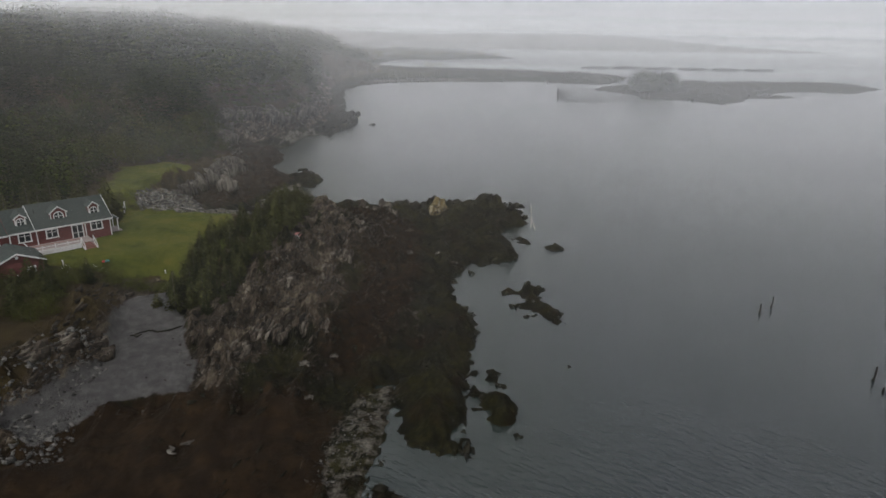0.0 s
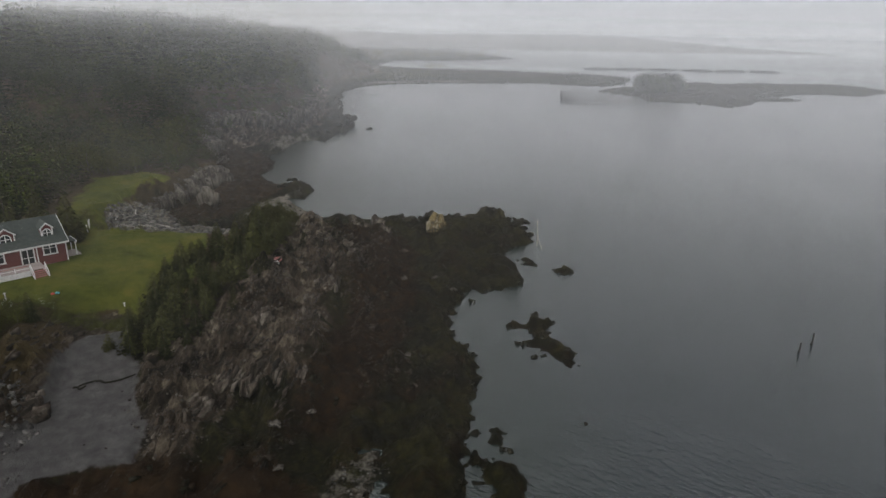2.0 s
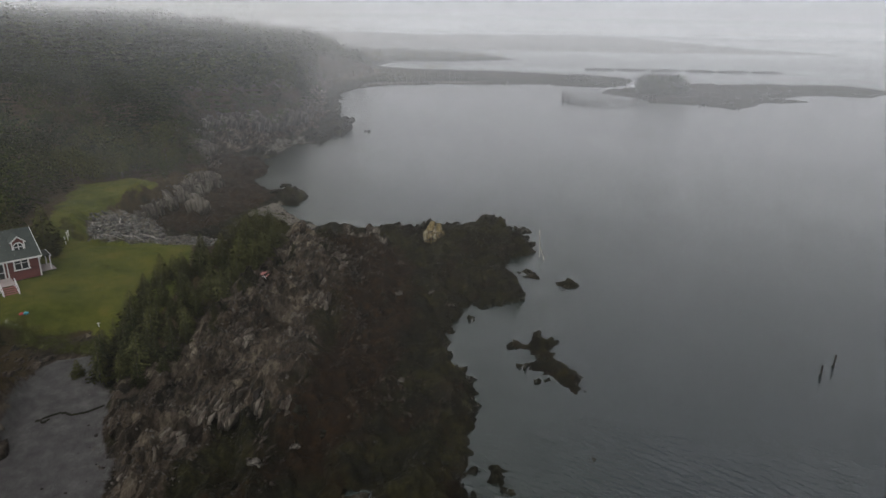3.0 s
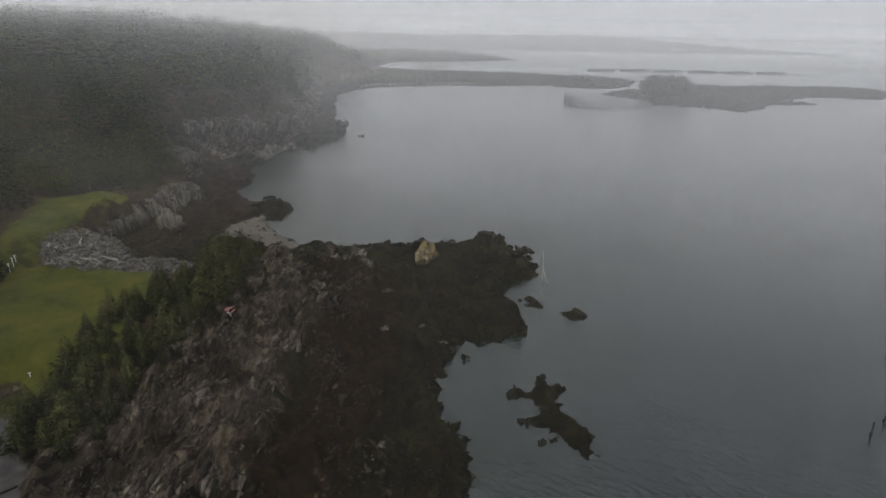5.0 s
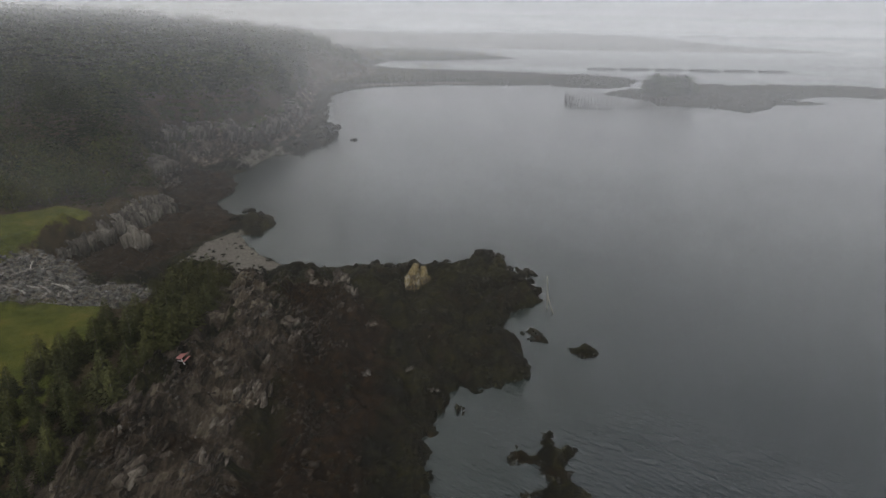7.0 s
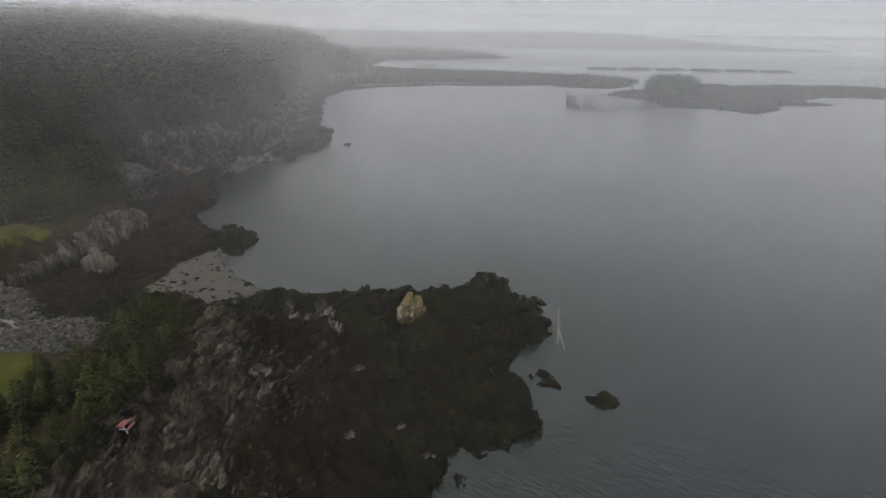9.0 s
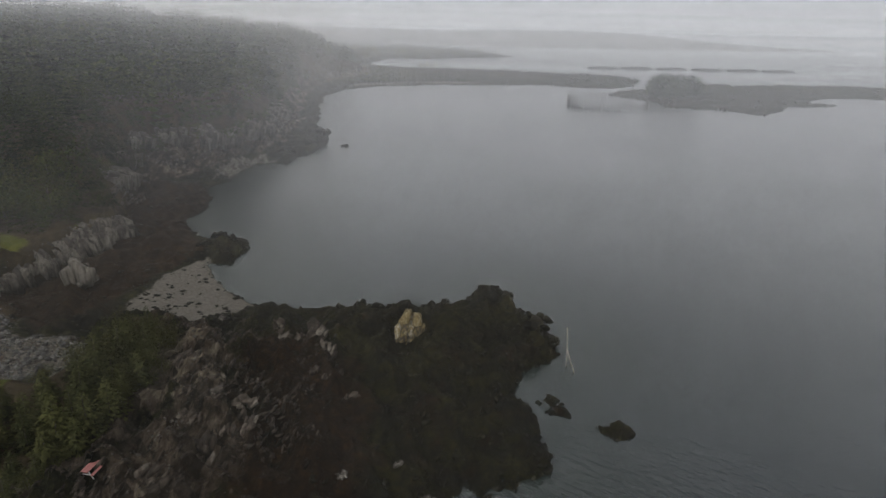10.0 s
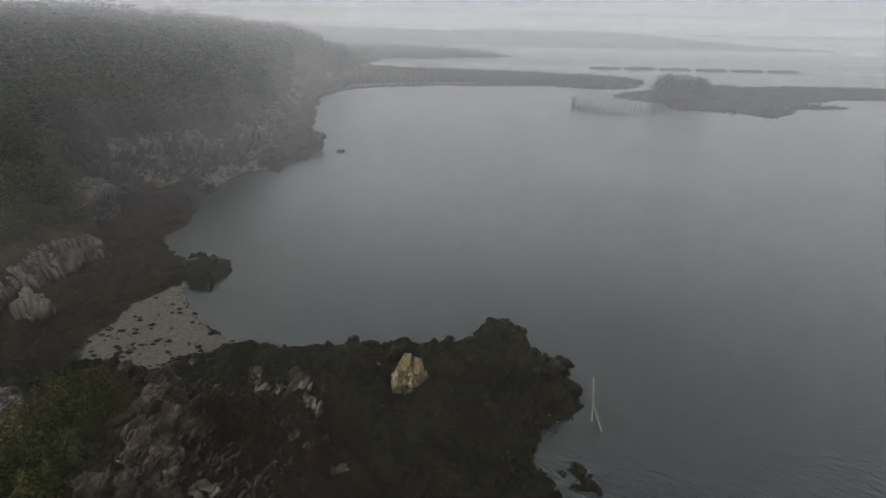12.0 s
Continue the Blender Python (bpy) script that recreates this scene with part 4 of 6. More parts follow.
BLUFF_WOOD = [(-33.8, 77.5), (-30.5, 76), (-27.6, 79.5), (-25.2, 88), (-23.6, 98), (-23, 107), (-25, 116.5), (-28.5, 116), (-30.5, 108), (-33, 100), (-34.5, 91)]
rr = np.random.default_rng(17)
for x, y in scatter(BLUFF_WOOD, 66, 1.9, 5):
    big = 0.46 + 0.26 * float(smooth(88, 102, np.array(y)))
    plant(rr.integers(5), x, y, big * rr.uniform(0.6, 1.3), rr.uniform(0, 360), "spruces on the bluff", "dark green spruce on the edge of the rocky bluff")
for x, y in scatter([(-34.5, 73.5), (-29, 71.5), (-26.4, 76), (-25.0, 84), (-24.0, 91), (-27, 92), (-29.5, 88), (-34, 86)], 34, 1.5, 25):
    plant(rr.integers(5), x, y, rr.uniform(0.4, 0.75), rr.uniform(0, 360), "spruces on the bluff", "young spruce at the edge of the bare rock")
for x, y, s in [(-53.0, 101.0, 1.1), (-55, 104.0, 1.15), (-57.5, 101.5, 1.1), (-59.5, 104, 1.2), (-61, 100.5, 1.25), (-63.5, 103, 1.3), (-61.5, 96.5, 1.2), (-64.5, 98.5, 1.3), (-66, 95, 1.25)]:
    plant(rr.integers(5), x, y, s, rr.uniform(0, 360), "spruces behind the house", "tall dark spruce behind the red house")
for x, y, s in [(-50.5, 75, 0.75), (-47.5, 73.5, 0.7), (-45, 70.5, 0.72), (-49, 70, 0.8), (-52.5, 68.5, 0.85), (-46.5, 66, 0.7), (-50.5, 64, 0.8), (-54, 72, 0.85), (-43.5, 75.5, 0.55), (-56, 65, 0.9)]:
    plant(rr.integers(5), x, y, s, rr.uniform(0, 360), "spruces below the lawn", "small dark spruce between garage and shore")


# ---- broadleaf bushes ----
def bush_mesh(seed, mat, clumps=38, leaves=58):
    v, f = broad_crown(1.0, 0.62, seed, clumps, leaves, 0.062)
    return crown_mesh("foliage", v, f, mat, 1.0, 0.2)


BUSHES = [bush_mesh(300 + k, SHRUBS) for k in range(3)]
PLAIN = [bush_mesh(310 + k, LEAVES) for k in range(3)]
STEM = trunk_mesh(0.75, 0.05, 7)


def bush(me, x, y, wide, high, turn, label, group, name="bush"):
    base = new(name)
    base.matrix_world = pose(x, y, ground_at(x, y) - 0.12 * high, 0, 0, turn) @ Matrix.Diagonal((wide, wide, high, 1))
    for n_, d in (("stem", STEM), ("foliage", me)):
        new(n_, d).parent = base
    return tagged(base, label, "bush", group)


for x, y in scatter([(-43, 76), (-38.5, 82), (-44, 80), (-49, 77), (-48, 70), (-44, 62), (-42.5, 66)], 17, 1.5, 8):
    bush(BUSHES[rr.integers(3)], x, y, rr.uniform(1.6, 2.6), rr.uniform(1.2, 2.2), rr.uniform(0, 360), "leafy green bush below the lawn", "bushes below the lawn")
for x, y in scatter([(-58, 64), (-45, 58), (-43, 63), (-46, 74), (-58, 80)], 15, 2.0, 9):
    bush(PLAIN[rr.integers(3)], x, y, rr.uniform(2.0, 3.2), rr.uniform(1.6, 2.8), rr.uniform(0, 360), "dull green bush above the stony bank", "bushes above the stony bank")
for x, y in scatter([(-33, 117), (-43, 109.3), (-49, 106.6), (-56, 110), (-60, 118), (-57, 113), (-49, 108.8), (-42, 111), (-35, 118.5)], 16, 1.4, 10):
    bush(PLAIN[rr.integers(3)], x, y, rr.uniform(1.0, 1.8), rr.uniform(0.8, 1.3), rr.uniform(0, 360), "low bush on the bank of the cove", "bushes on the cove's bank")
for x, y in scatter([(-72, 143), (-62, 152), (-58, 152), (-60, 165), (-78, 162), (-80, 146)], 18, 3.2, 11):
    bush(BUSHES[rr.integers(3)], x, y, rr.uniform(4.5, 6.5), rr.uniform(5, 7.5), rr.uniform(0, 360), "bright green broadleaf tree at the wood's edge", "broadleaf trees at the meadow", "broadleaf_tree")
for x, y in scatter([(-25, 86), (-23.6, 98), (-22.3, 110), (-24, 120), (-26, 117), (-24.8, 99), (-26.5, 86)], 12, 1.6, 12):
    bush(PLAIN[rr.integers(3)], x, y, rr.uniform(1.2, 2.2), rr.uniform(0.9, 1.7), rr.uniform(0, 360), "low bush under the spruces", "bushes under the spruces")


for x, y in [(-38.8, 78.6), (-40.4, 78.0), (-41.6, 77.2), (-37.4, 79.4), (-36.2, 80.2), (-42.4, 78.6), (-39.8, 79.8), (-35.4, 79.0)]:
    bush(BUSHES[rr.integers(3)], x, y, rr.uniform(1.8, 2.8), rr.uniform(1.0, 1.7), rr.uniform(0, 360), "leafy green bush between lawn and mud flat", "bushes below the lawn")


for x, y, w_, h_ in [(-24.6, 104.5, 3.4, 3.0), (-26.2, 108.5, 4.0, 4.0), (-24.4, 111.6, 3.6, 3.4), (-27.8, 113.2, 4.2, 4.4), (-25.0, 115.6, 3.4, 3.2), (-28.4, 116.4, 3.0, 2.6), (-27.0, 118.6, 2.6, 2.0), (-29.6, 110.4, 3.4, 3.4)]:
    bush(PLAIN[rr.integers(3)], x, y, w_, h_, rr.uniform(0, 360), "dull green broadleaf tree among the bluff's spruces", "broadleaf trees on the bluff", "broadleaf_tree")


# ---- the red house ----
FACE = Matrix(((-0.715, -0.699, 0, -49.2), (-0.699, 0.715, 0, 93.4), (0, 0, 1, 0), (0, 0, 0, 1)))  # x along the front, y into the house


def gable_body(x0, x1, y0, y1, z0, eave, ridge):
    """Walls under a roof whose ridge runs along x."""
    bm = prism([(y0, z0), (y1, z0), (y1, eave), ((y0 + y1) / 2, ridge), (y0, eave)], x0, x1)
    bmesh.ops.transform(bm, matrix=Matrix(((0, 1, 0, 0), (1, 0, 0, 0), (0, 0, 1, 0), (0, 0, 0, 1))), verts=bm.verts)
    bmesh.ops.recalc_face_normals(bm, faces=bm.faces)
    return bm


def roof_shell(x0, x1, y0, y1, eave, ridge, over, thick):
    mid = (y0 + y1) / 2
    slope = (ridge - eave) / (mid - y0)
    lo = eave - slope * over
    bm = prism([(y0 - over, lo), (mid, ridge), (y1 + over, lo), (y1 + over, lo + thick), (mid, ridge + thick), (y0 - over, lo + thick)], x0, x1)
    bmesh.ops.transform(bm, matrix=Matrix(((0, 1, 0, 0), (1, 0, 0, 0), (0, 0, 1, 0), (0, 0, 0, 1))), verts=bm.verts)
    bmesh.ops.recalc_face_normals(bm, faces=bm.faces)
    return bm


def siding(parent, x0, x1, z0, z1, y, holes):
    """Lapped boards on a front wall, cut round the openings."""
    bm, z = bmesh.new(), z0
    while z < z1 - 0.03:
        top = min(z + 0.17, z1)
        cuts = [(x0, x1)]
        for a, b, lo, hi in holes:
            if lo < top and hi > z:
                cuts = [c for s, e in cuts for c in ((s, min(e, a)), (max(s, b), e)) if c[1] - c[0] > 0.02]
        for s, e in cuts:
            v = [bm.verts.new(q) for q in ((s, y - 0.028, z), (e, y - 0.028, z), (e, y - 0.006, top), (s, y - 0.006, top), (s, y, z), (e, y, z))]
            bm.faces.new((v[0], v[1], v[2], v[3]))
            bm.faces.new((v[4], v[5], v[1], v[0]))
        z = top
    return part("siding", bm, RED_SIDING, parent)


def window(parent, x0, x1, z0, z1, y, lights=2, arch=False):
    """A white-framed window: casing, sash bars, panes and sill."""
    w = part("window", box(x0 + 0.1, x1 - 0.1, y - 0.01, y + 0.05, z0 + 0.1, z1 - 0.1), GLASS, parent, "dark window pane")
    t = 0.15
    for a, b, c, d in ((x0, x1, z1 - t, z1), (x0, x0 + t, z0 + t, z1 - t), (x1 - t, x1, z0 + t, z1 - t)):
        part("frame", box(a, b, y - 0.07, y + 0.02, c, d), WHITE_TRIM, w)
    part("sill", box(x0 - 0.06, x1 + 0.06, y - 0.13, y + 0.02, z0, z0 + t - 0.02), WHITE_TRIM, w)
    for k in range(1, lights):
        xm = x0 + (x1 - x0) * k / lights
        part("sash_bar", box(xm - 0.045, xm + 0.045, y - 0.05, y + 0.01, z0 + t, z1 - t), WHITE_TRIM, w)
    zm = z0 + (z1 - z0) * 0.64
    part("sash_bar", box(x0 + t, x1 - t, y - 0.045, y + 0.01, zm - 0.03, zm + 0.03), WHITE_TRIM, w)
    return w


def dormer(house, x0, x1, front, zb, zt, peak, back):
    xm = (x0 + x1) / 2
    d = part("dormer", prism([(x0, zb), (x1, zb), (x1, zt), (xm, peak), (x0, zt)], front, back), RED_SIDING, house)
    for s in (-1, 1):
        xe = xm + s * ((x1 - x0) / 2 + 0.14)
        ze = zt - 0.12
        bm = prism([(xm, peak + 0.03), (xe, ze), (xe, ze + 0.09), (xm, peak + 0.13)], front - 0.15, back)
        part("dormer_roof", bm, SHINGLE, d)
        bm = prism([(xm, peak - 0.06), (xe, ze - 0.08), (xe, ze + 0.10), (xm, peak + 0.14)], front - 0.20, front - 0.151)
        part("rake_board", bm, WHITE_TRIM, d)
        xc = xm + s * ((x1 - x0) / 2 - 0.06)
        part("corner_board", box(xc - 0.07, xc + 0.07, front - 0.03, front - 0.002, zb, zt), WHITE_TRIM, d)
    # Arched window.
    wide = min(1.35, (x1 - x0) * 0.82)
    arc = lambda r, n=12: [(xm + r * math.cos(a), zb + 0.72 + r * math.sin(a)) for a in np.linspace(0, math.pi, n)]  # noqa: E731
    outer = [(xm + wide / 2, zb + 0.10)] + arc(wide / 2) + [(xm - wide / 2, zb + 0.10)]
    inner = [(xm + wide / 2 - 0.12, zb + 0.22)] + arc(wide / 2 - 0.12) + [(xm - wide / 2 + 0.12, zb + 0.22)]
    f = part("arched_window", prism(outer, front - 0.05, front - 0.004), WHITE_TRIM, d, "white arched window frame")
    part("pane", prism(inner, front - 0.06, front - 0.052), GLASS, f)
    part("sash_bar", box(xm - 0.05, xm + 0.05, front - 0.085, front - 0.061, zb + 0.22, zb + 0.72 + wide / 2 - 0.12), WHITE_TRIM, f)
    part("sash_bar", box(xm - wide / 2 + 0.12, xm + wide / 2 - 0.12, front - 0.082, front - 0.061, zb + 0.68, zb + 0.76), WHITE_TRIM, f)


def house():
    h = thing("house", "dark red clapboard house with green shingle roof and dormers", "house", FACE)
    part("foundation", box(0.1, 13.0, 0.1, 7.9, 6.2, 7.08), FOOTING, h)
    part("wall", gable_body(0, 9.8, 0, 8, 7.05, 9.95, 12.45), RED_SIDING, h)
    part("wall", gable_body(9.8, 13.1, 0.06, 7.9, 7.05, 9.9, 12.15), RED_SIDING, h)
    part("wall", gable_body(13.1, 18.5, 0.5, 7.4, 7.05, 9.7, 11.6), RED_SIDING, h)
    holes = [(1.15, 2.85, 8.3, 9.72), (3.8, 5.4, 7.5, 9.62), (7.1, 8.7, 8.2, 9.58)]
    siding(h, 0.1, 9.7, 7.08, 9.8, 0.0, holes)
    siding(h, 9.9, 13.0, 7.08, 9.75, 0.06, [(10.45, 12.1, 8.25, 9.68)])
    part("roof", roof_shell(-0.25, 9.95, 0, 8, 9.95, 12.45, 0.35, 0.14), SHINGLE, h)
    part("roof", roof_shell(9.96, 13.2, 0.06, 7.9, 9.9, 12.15, 0.33, 0.14), SHINGLE, h)
    part("roof", roof_shell(13.21, 18.8, 0.5, 7.4, 9.7, 11.6, 0.33, 0.14), SHINGLE, h)
    slope = 2.5 / 4
    for x in (-0.29, 9.96):
        part("rake_board", prism([(0, 0)] and [(x, 9.70), (x + 0.05, 9.70), (x + 0.05, 9.95), (x, 9.95)], -0.36, -0.30), WHITE_TRIM, h)
        for a, b in ((-0.38, 4.0), (8.38, 4.0)):
            part("rake_board", beam((x + 0.02, a, 9.95 - slope * 0.38 + 0.05), (x + 0.02, b, 12.50), 0.05, 0.24), WHITE_TRIM, h)
    for a, b, y, z in ((-0.25, 9.95, -0.36, 9.72), (9.97, 13.2, -0.29, 9.70), (13.22, 18.8, 0.15, 9.50)):
        part("fascia", box(a, b, y - 0.05, y + 0.02, z - 0.08, z + 0.12), WHITE_TRIM, h)
    for x in (0.0, 3.45, 9.72, 12.98):
        part("corner_board", box(x, x + 0.14, -0.045, 0.05, 7.08, 9.78), WHITE_TRIM, h)
    window(h, 1.15, 2.85, 8.3, 9.72, 0.0, 2)
    window(h, 7.1, 8.7, 8.2, 9.58, 0.0, 2)
    window(h, 10.45, 12.1, 8.25, 9.68, 0.05, 2)
    window(h, 14.2, 15.6, 8.2, 9.5, 0.5, 2)
    d = part("door", box(3.95, 5.25, -0.02, 0.04, 7.62, 9.5), GLASS, h, "glazed double patio door")
    for a, b, c, e in ((3.8, 5.4, 9.47, 9.62), (3.8, 3.95, 7.6, 9.47), (5.25, 5.4, 7.6, 9.47), (4.55, 4.65, 7.6, 9.47), (3.95, 4.55, 8.35, 8.41), (4.65, 5.25, 8.35, 8.41)):
        part("door_frame", box(a, b, -0.08, 0.01, c, e), WHITE_TRIM, d)
    dormer(h, 1.08, 2.5, 1.0, 10.3, 11.72, 12.3, 4.0)
    dormer(h, 5.45, 7.55, 1.0, 10.3, 11.6, 12.4, 4.0)
    dormer(h, 10.6, 11.95, 1.0, 10.3, 11.6, 12.05, 4.0)
    part("vent_pipe", pole((9.2, 2.4, 11.2), (9.2, 2.4, 12.2), 0.06, 0.06), TARRED, h)
    # Small porch at the gable end.
    p = part("porch_roof", box(-1.6, -0.06, 1.6, 4.2, 9.0, 9.12, 0.02), SHINGLE, h)
    part("porch_trim", box(-1.66, -1.58, 1.55, 4.25, 8.88, 9.12), WHITE_TRIM, p)
    for y in (1.75, 4.05):
        part("post", box(-1.55, -1.43, y - 0.06, y + 0.06, 7.0, 8.98), WHITE_TRIM, h)
    part("porch_floor", box(-2.0, -0.06, 1.5, 4.3, 6.9, 7.12), DECK, h)
    window(h, -0.9, -0.25, 7.9, 8.85, 4.28, 1)
    return h


house()


def deck():
    d = thing("deck", "weathered pale wooden deck with white skirting, railing and steps", "deck", FACE)
    top = 7.62
    n = 20
    for k in range(n):
        a = -3.0 + 2.95 * k / n
        part("plank", box(3.4, 11.7, a + 0.006, a + 2.95 / n - 0.006, top - 0.05, top), DECK, d)
    for k in range(28):
        a = 5.15 + 6.5 * k / 28
        part("skirt_board", box(a + 0.005, a + 6.5 / 28 - 0.005, -3.03, -2.98, 6.7, top - 0.03), WHITE_TRIM, d)
    part("skirt", box(11.66, 11.70, -2.97, -0.05, 6.7, top - 0.06), WHITE_TRIM, d)
    part("skirt", box(3.4, 3.44, -2.97, -0.05, 6.7, top - 0.06), WHITE_TRIM, d)
    for x in (5.15, 6.8, 8.4, 10.0, 11.6):
        part("post", box(x - 0.05, x + 0.05, -2.96, -2.86, top, top + 0.62), WHITE_TRIM, d)
    part("rail", box(5.1, 11.65, -2.97, -2.85, top + 0.62, top + 0.68), PINK, d, "faded reddish rail")
    part("rail", box(11.56, 11.66, -2.84, -0.1, top + 0.62, top + 0.68), WHITE_TRIM, d)
    part("rail", box(5.1, 11.6, -2.93, -2.89, top + 0.28, top + 0.34), WHITE_TRIM, d)
    for k in range(5):
        y = -3.04 - 0.29 * k
        part("step", box(3.55, 5.05, y - 0.30, y, top - 0.17 * (k + 1) - 0.05, top - 0.17 * (k + 1)), PINK, d, "reddish painted step")
    for x in (3.5, 5.1):
        part("stringer", beam((x, -3.0, top - 0.15), (x, -4.6, top - 0.95), 0.05, 0.28), WHITE_TRIM, d)
        part("handrail", beam((x, -3.0, top + 0.78), (x, -4.55, top - 0.05), 0.07, 0.10), WHITE_TRIM, d)
        for y, zz in ((-3.05, top), (-4.5, top - 0.85)):
            part("post", box(x - 0.05, x + 0.05, y - 0.05, y + 0.05, zz - 0.1, zz + 0.82), WHITE_TRIM, d)
    part("landing", box(3.45, 5.15, -4.85, -4.45, 6.66, 6.76), WHITE_TRIM, d)


deck()


def garage():
    gx, gy, gz = -50.8, 78.6, 6.0
    m = Matrix(((-0.715, -0.699, 0, gx), (-0.699, 0.715, 0, gy), (0, 0, 1, gz), (0, 0, 0, 1)))
    g = thing("garage", "small dark red garage with green gable roof and white trim", "garage", m)
    w, dp, e, r_ = 5.6, 5.0, 2.5, 3.7
    part("wall", prism([(0, -0.4), (w, -0.4), (w, e), (w / 2, r_), (0, e)], 0, dp), RED_SIDING, g)
    for s, x0 in ((1, 0), (-1, w)):
        bm = prism([(w / 2, r_ + 0.02), (x0 - s * 0.35, e - 0.14), (x0 - s * 0.35, e - 0.02), (w / 2, r_ + 0.14)], -0.35, dp + 0.3)
        part("roof", bm, SHINGLE, g)
        bm = prism([(w / 2, r_ - 0.06), (x0 - s * 0.37, e - 0.24), (x0 - s * 0.37, e - 0.02), (w / 2, r_ + 0.15)], -0.40, -0.352)
        part("rake_board", bm, WHITE_TRIM, g)
    part("gable_vent", pole((w / 2, -0.04, r_ - 0.5), (w / 2, 0.02, r_ - 0.5), 0.2, 0.2, 12), WHITE_TRIM, g)
    siding(g, 0.05, w - 0.05, -0.3, e - 0.05, 0.0, [(0.9, 2.0, 0.7, 1.8), (2.9, 3.9, -0.4, 1.8)])
    window(g, 0.9, 2.0, 0.7, 1.8, 0.0, 1)
    d = part("door", box(2.95, 3.85, -0.05, 0.0, -0.35, 1.75), RED_SIDING, g)
    part("handle", box(3.05, 3.1, -0.09, -0.05, 0.6, 0.95), WHITE_TRIM, d)


garage()


# ---- small things on the lawn and the bluff ----
def picnic_table(x, y, turn):
    t = thing("picnic_table", "faded reddish picnic table with white legs on bare ground", "table", pose(x, y, ground_at(x, y) + 0.02, 0, 0, turn) @ Matrix.Diagonal((0.76, 0.76, 0.8, 1)))
    for k in range(5):
        part("table_plank", box(-0.92, 0.92, -0.38 + 0.155 * k, -0.24 + 0.155 * k, 0.71, 0.75), PINK, t)
    for s in (-1, 1):
        for k in (0, 1):
            a = s * (0.66 + 0.15 * k)
            part("bench_plank", box(-0.92, 0.92, a - 0.07, a + 0.07, 0.42, 0.46), PINK, t)
        for x_ in (-0.65, 0.65):
            part("leg", beam((x_, s * 0.22, 0.71), (x_, s * 0.70, -0.12), 0.09, 0.05), WHITE_TRIM, t)
    for x_ in (-0.72, 0.72):
        part("seat_beam", box(x_ - 0.025, x_ + 0.025, -0.85, 0.85, 0.33, 0.42), WHITE_TRIM, t)
        part("top_beam", box(x_ - 0.025, x_ + 0.025, -0.36, 0.36, 0.62, 0.71), WHITE_TRIM, t)


picnic_table(-21.6, 95.6, 82)


def bench(x, y, turn):
    t = thing("bench", "low pale wooden bench on the grass by the deck", "bench", pose(x, y, ground_at(x, y), 0, 0, turn))
    for k in range(3):
        part("seat_plank", box(-0.95, 0.95, -0.2 + 0.14 * k, -0.08 + 0.14 * k, 0.42, 0.46), DECK, t)
    for x_ in (-0.75, 0.75):
        for y_ in (-0.15, 0.15):
            part("leg", box(x_ - 0.04, x_ + 0.04, y_ - 0.04, y_ + 0.04, -0.1, 0.42), DECK, t)


bench(-52.6, 86.6, 44)


def ride_toy(x, y):
    t = thing("toy_rocker", "red and teal plastic toy lying on the lawn", "toy", pose(x, y, ground_at(x, y) + 0.02, 0, 0, 35) @ Matrix.Scale(0.62, 4))
    bm = bmesh.new()
    bmesh.ops.create_uvsphere(bm, u_segments=12, v_segments=8, radius=0.35)
    bmesh.ops.scale(bm, vec=(1.2, 0.7, 0.8), verts=bm.verts)
    bmesh.ops.translate(bm, vec=(-0.3, 0, 0.25), verts=bm.verts)
    part("body", bm, RED_TOY, t, "red plastic body")
    for a in (0, 90):
        bm = box(-0.45, 0.45, -0.14, 0.14, 0.1, 0.4, 0.05)
        part("wing", bm, TEAL, t, "teal plastic vane", m=pose(0.35, 0, 0.05 * (a > 0), 0, 0, a))


ride_toy(-45.0, 82.6)


def garden_post(x, y, high, label):
    t = thing("garden_post", label, "post", pose(x, y, ground_at(x, y), 2, -3, 20), "pale stakes by the lawn")
    part("shaft", box(-0.05, 0.05, -0.05, 0.05, -0.2, high, 0.01), WHITE_TRIM, t)
    part("cap", box(-0.13, 0.13, -0.08, 0.08, high, high + 0.07, 0.01), WHITE_TRIM, t)


for x, y, hgt in [(-49.5, 80.6, 0.8), (-53.8, 82.0, 0.9), (-37.6, 84.0, 0.4), (-54.2, 108.2, 1.2), (-55.2, 110.2, 1.0), (-53.4, 106.2, 1.1)]:
    garden_post(x, y, hgt, "short pale wooden post standing in the grass")

for x, y in [(-44.6, 79.2), (-43.7, 79.6), (-45.6, 78.8), (-48.6, 79.0), (-48.0, 78.5)]:
    v, f = broad_crown(1.0, 0.62, int(-x * 10), 10, 14)
    base = new("flowering_shrub")
    base.matrix_world = pose(x, y, ground_at(x, y) - 0.1, 0, 0, 0) @ Matrix.Diagonal((0.9, 0.9, 1.0, 1))
    new("stem", STEM).parent = base
    new("foliage", BUSHES[0]).parent = base
    new("blossom", mesh_of("blossom", v[: len(v) // 8 * 4] * 1.04, f[: len(f) // 2], [BLOSSOM])).parent = base
    tagged(base, "low green shrub with pale blossoms by the lawn", "shrub", "flowering shrubs")


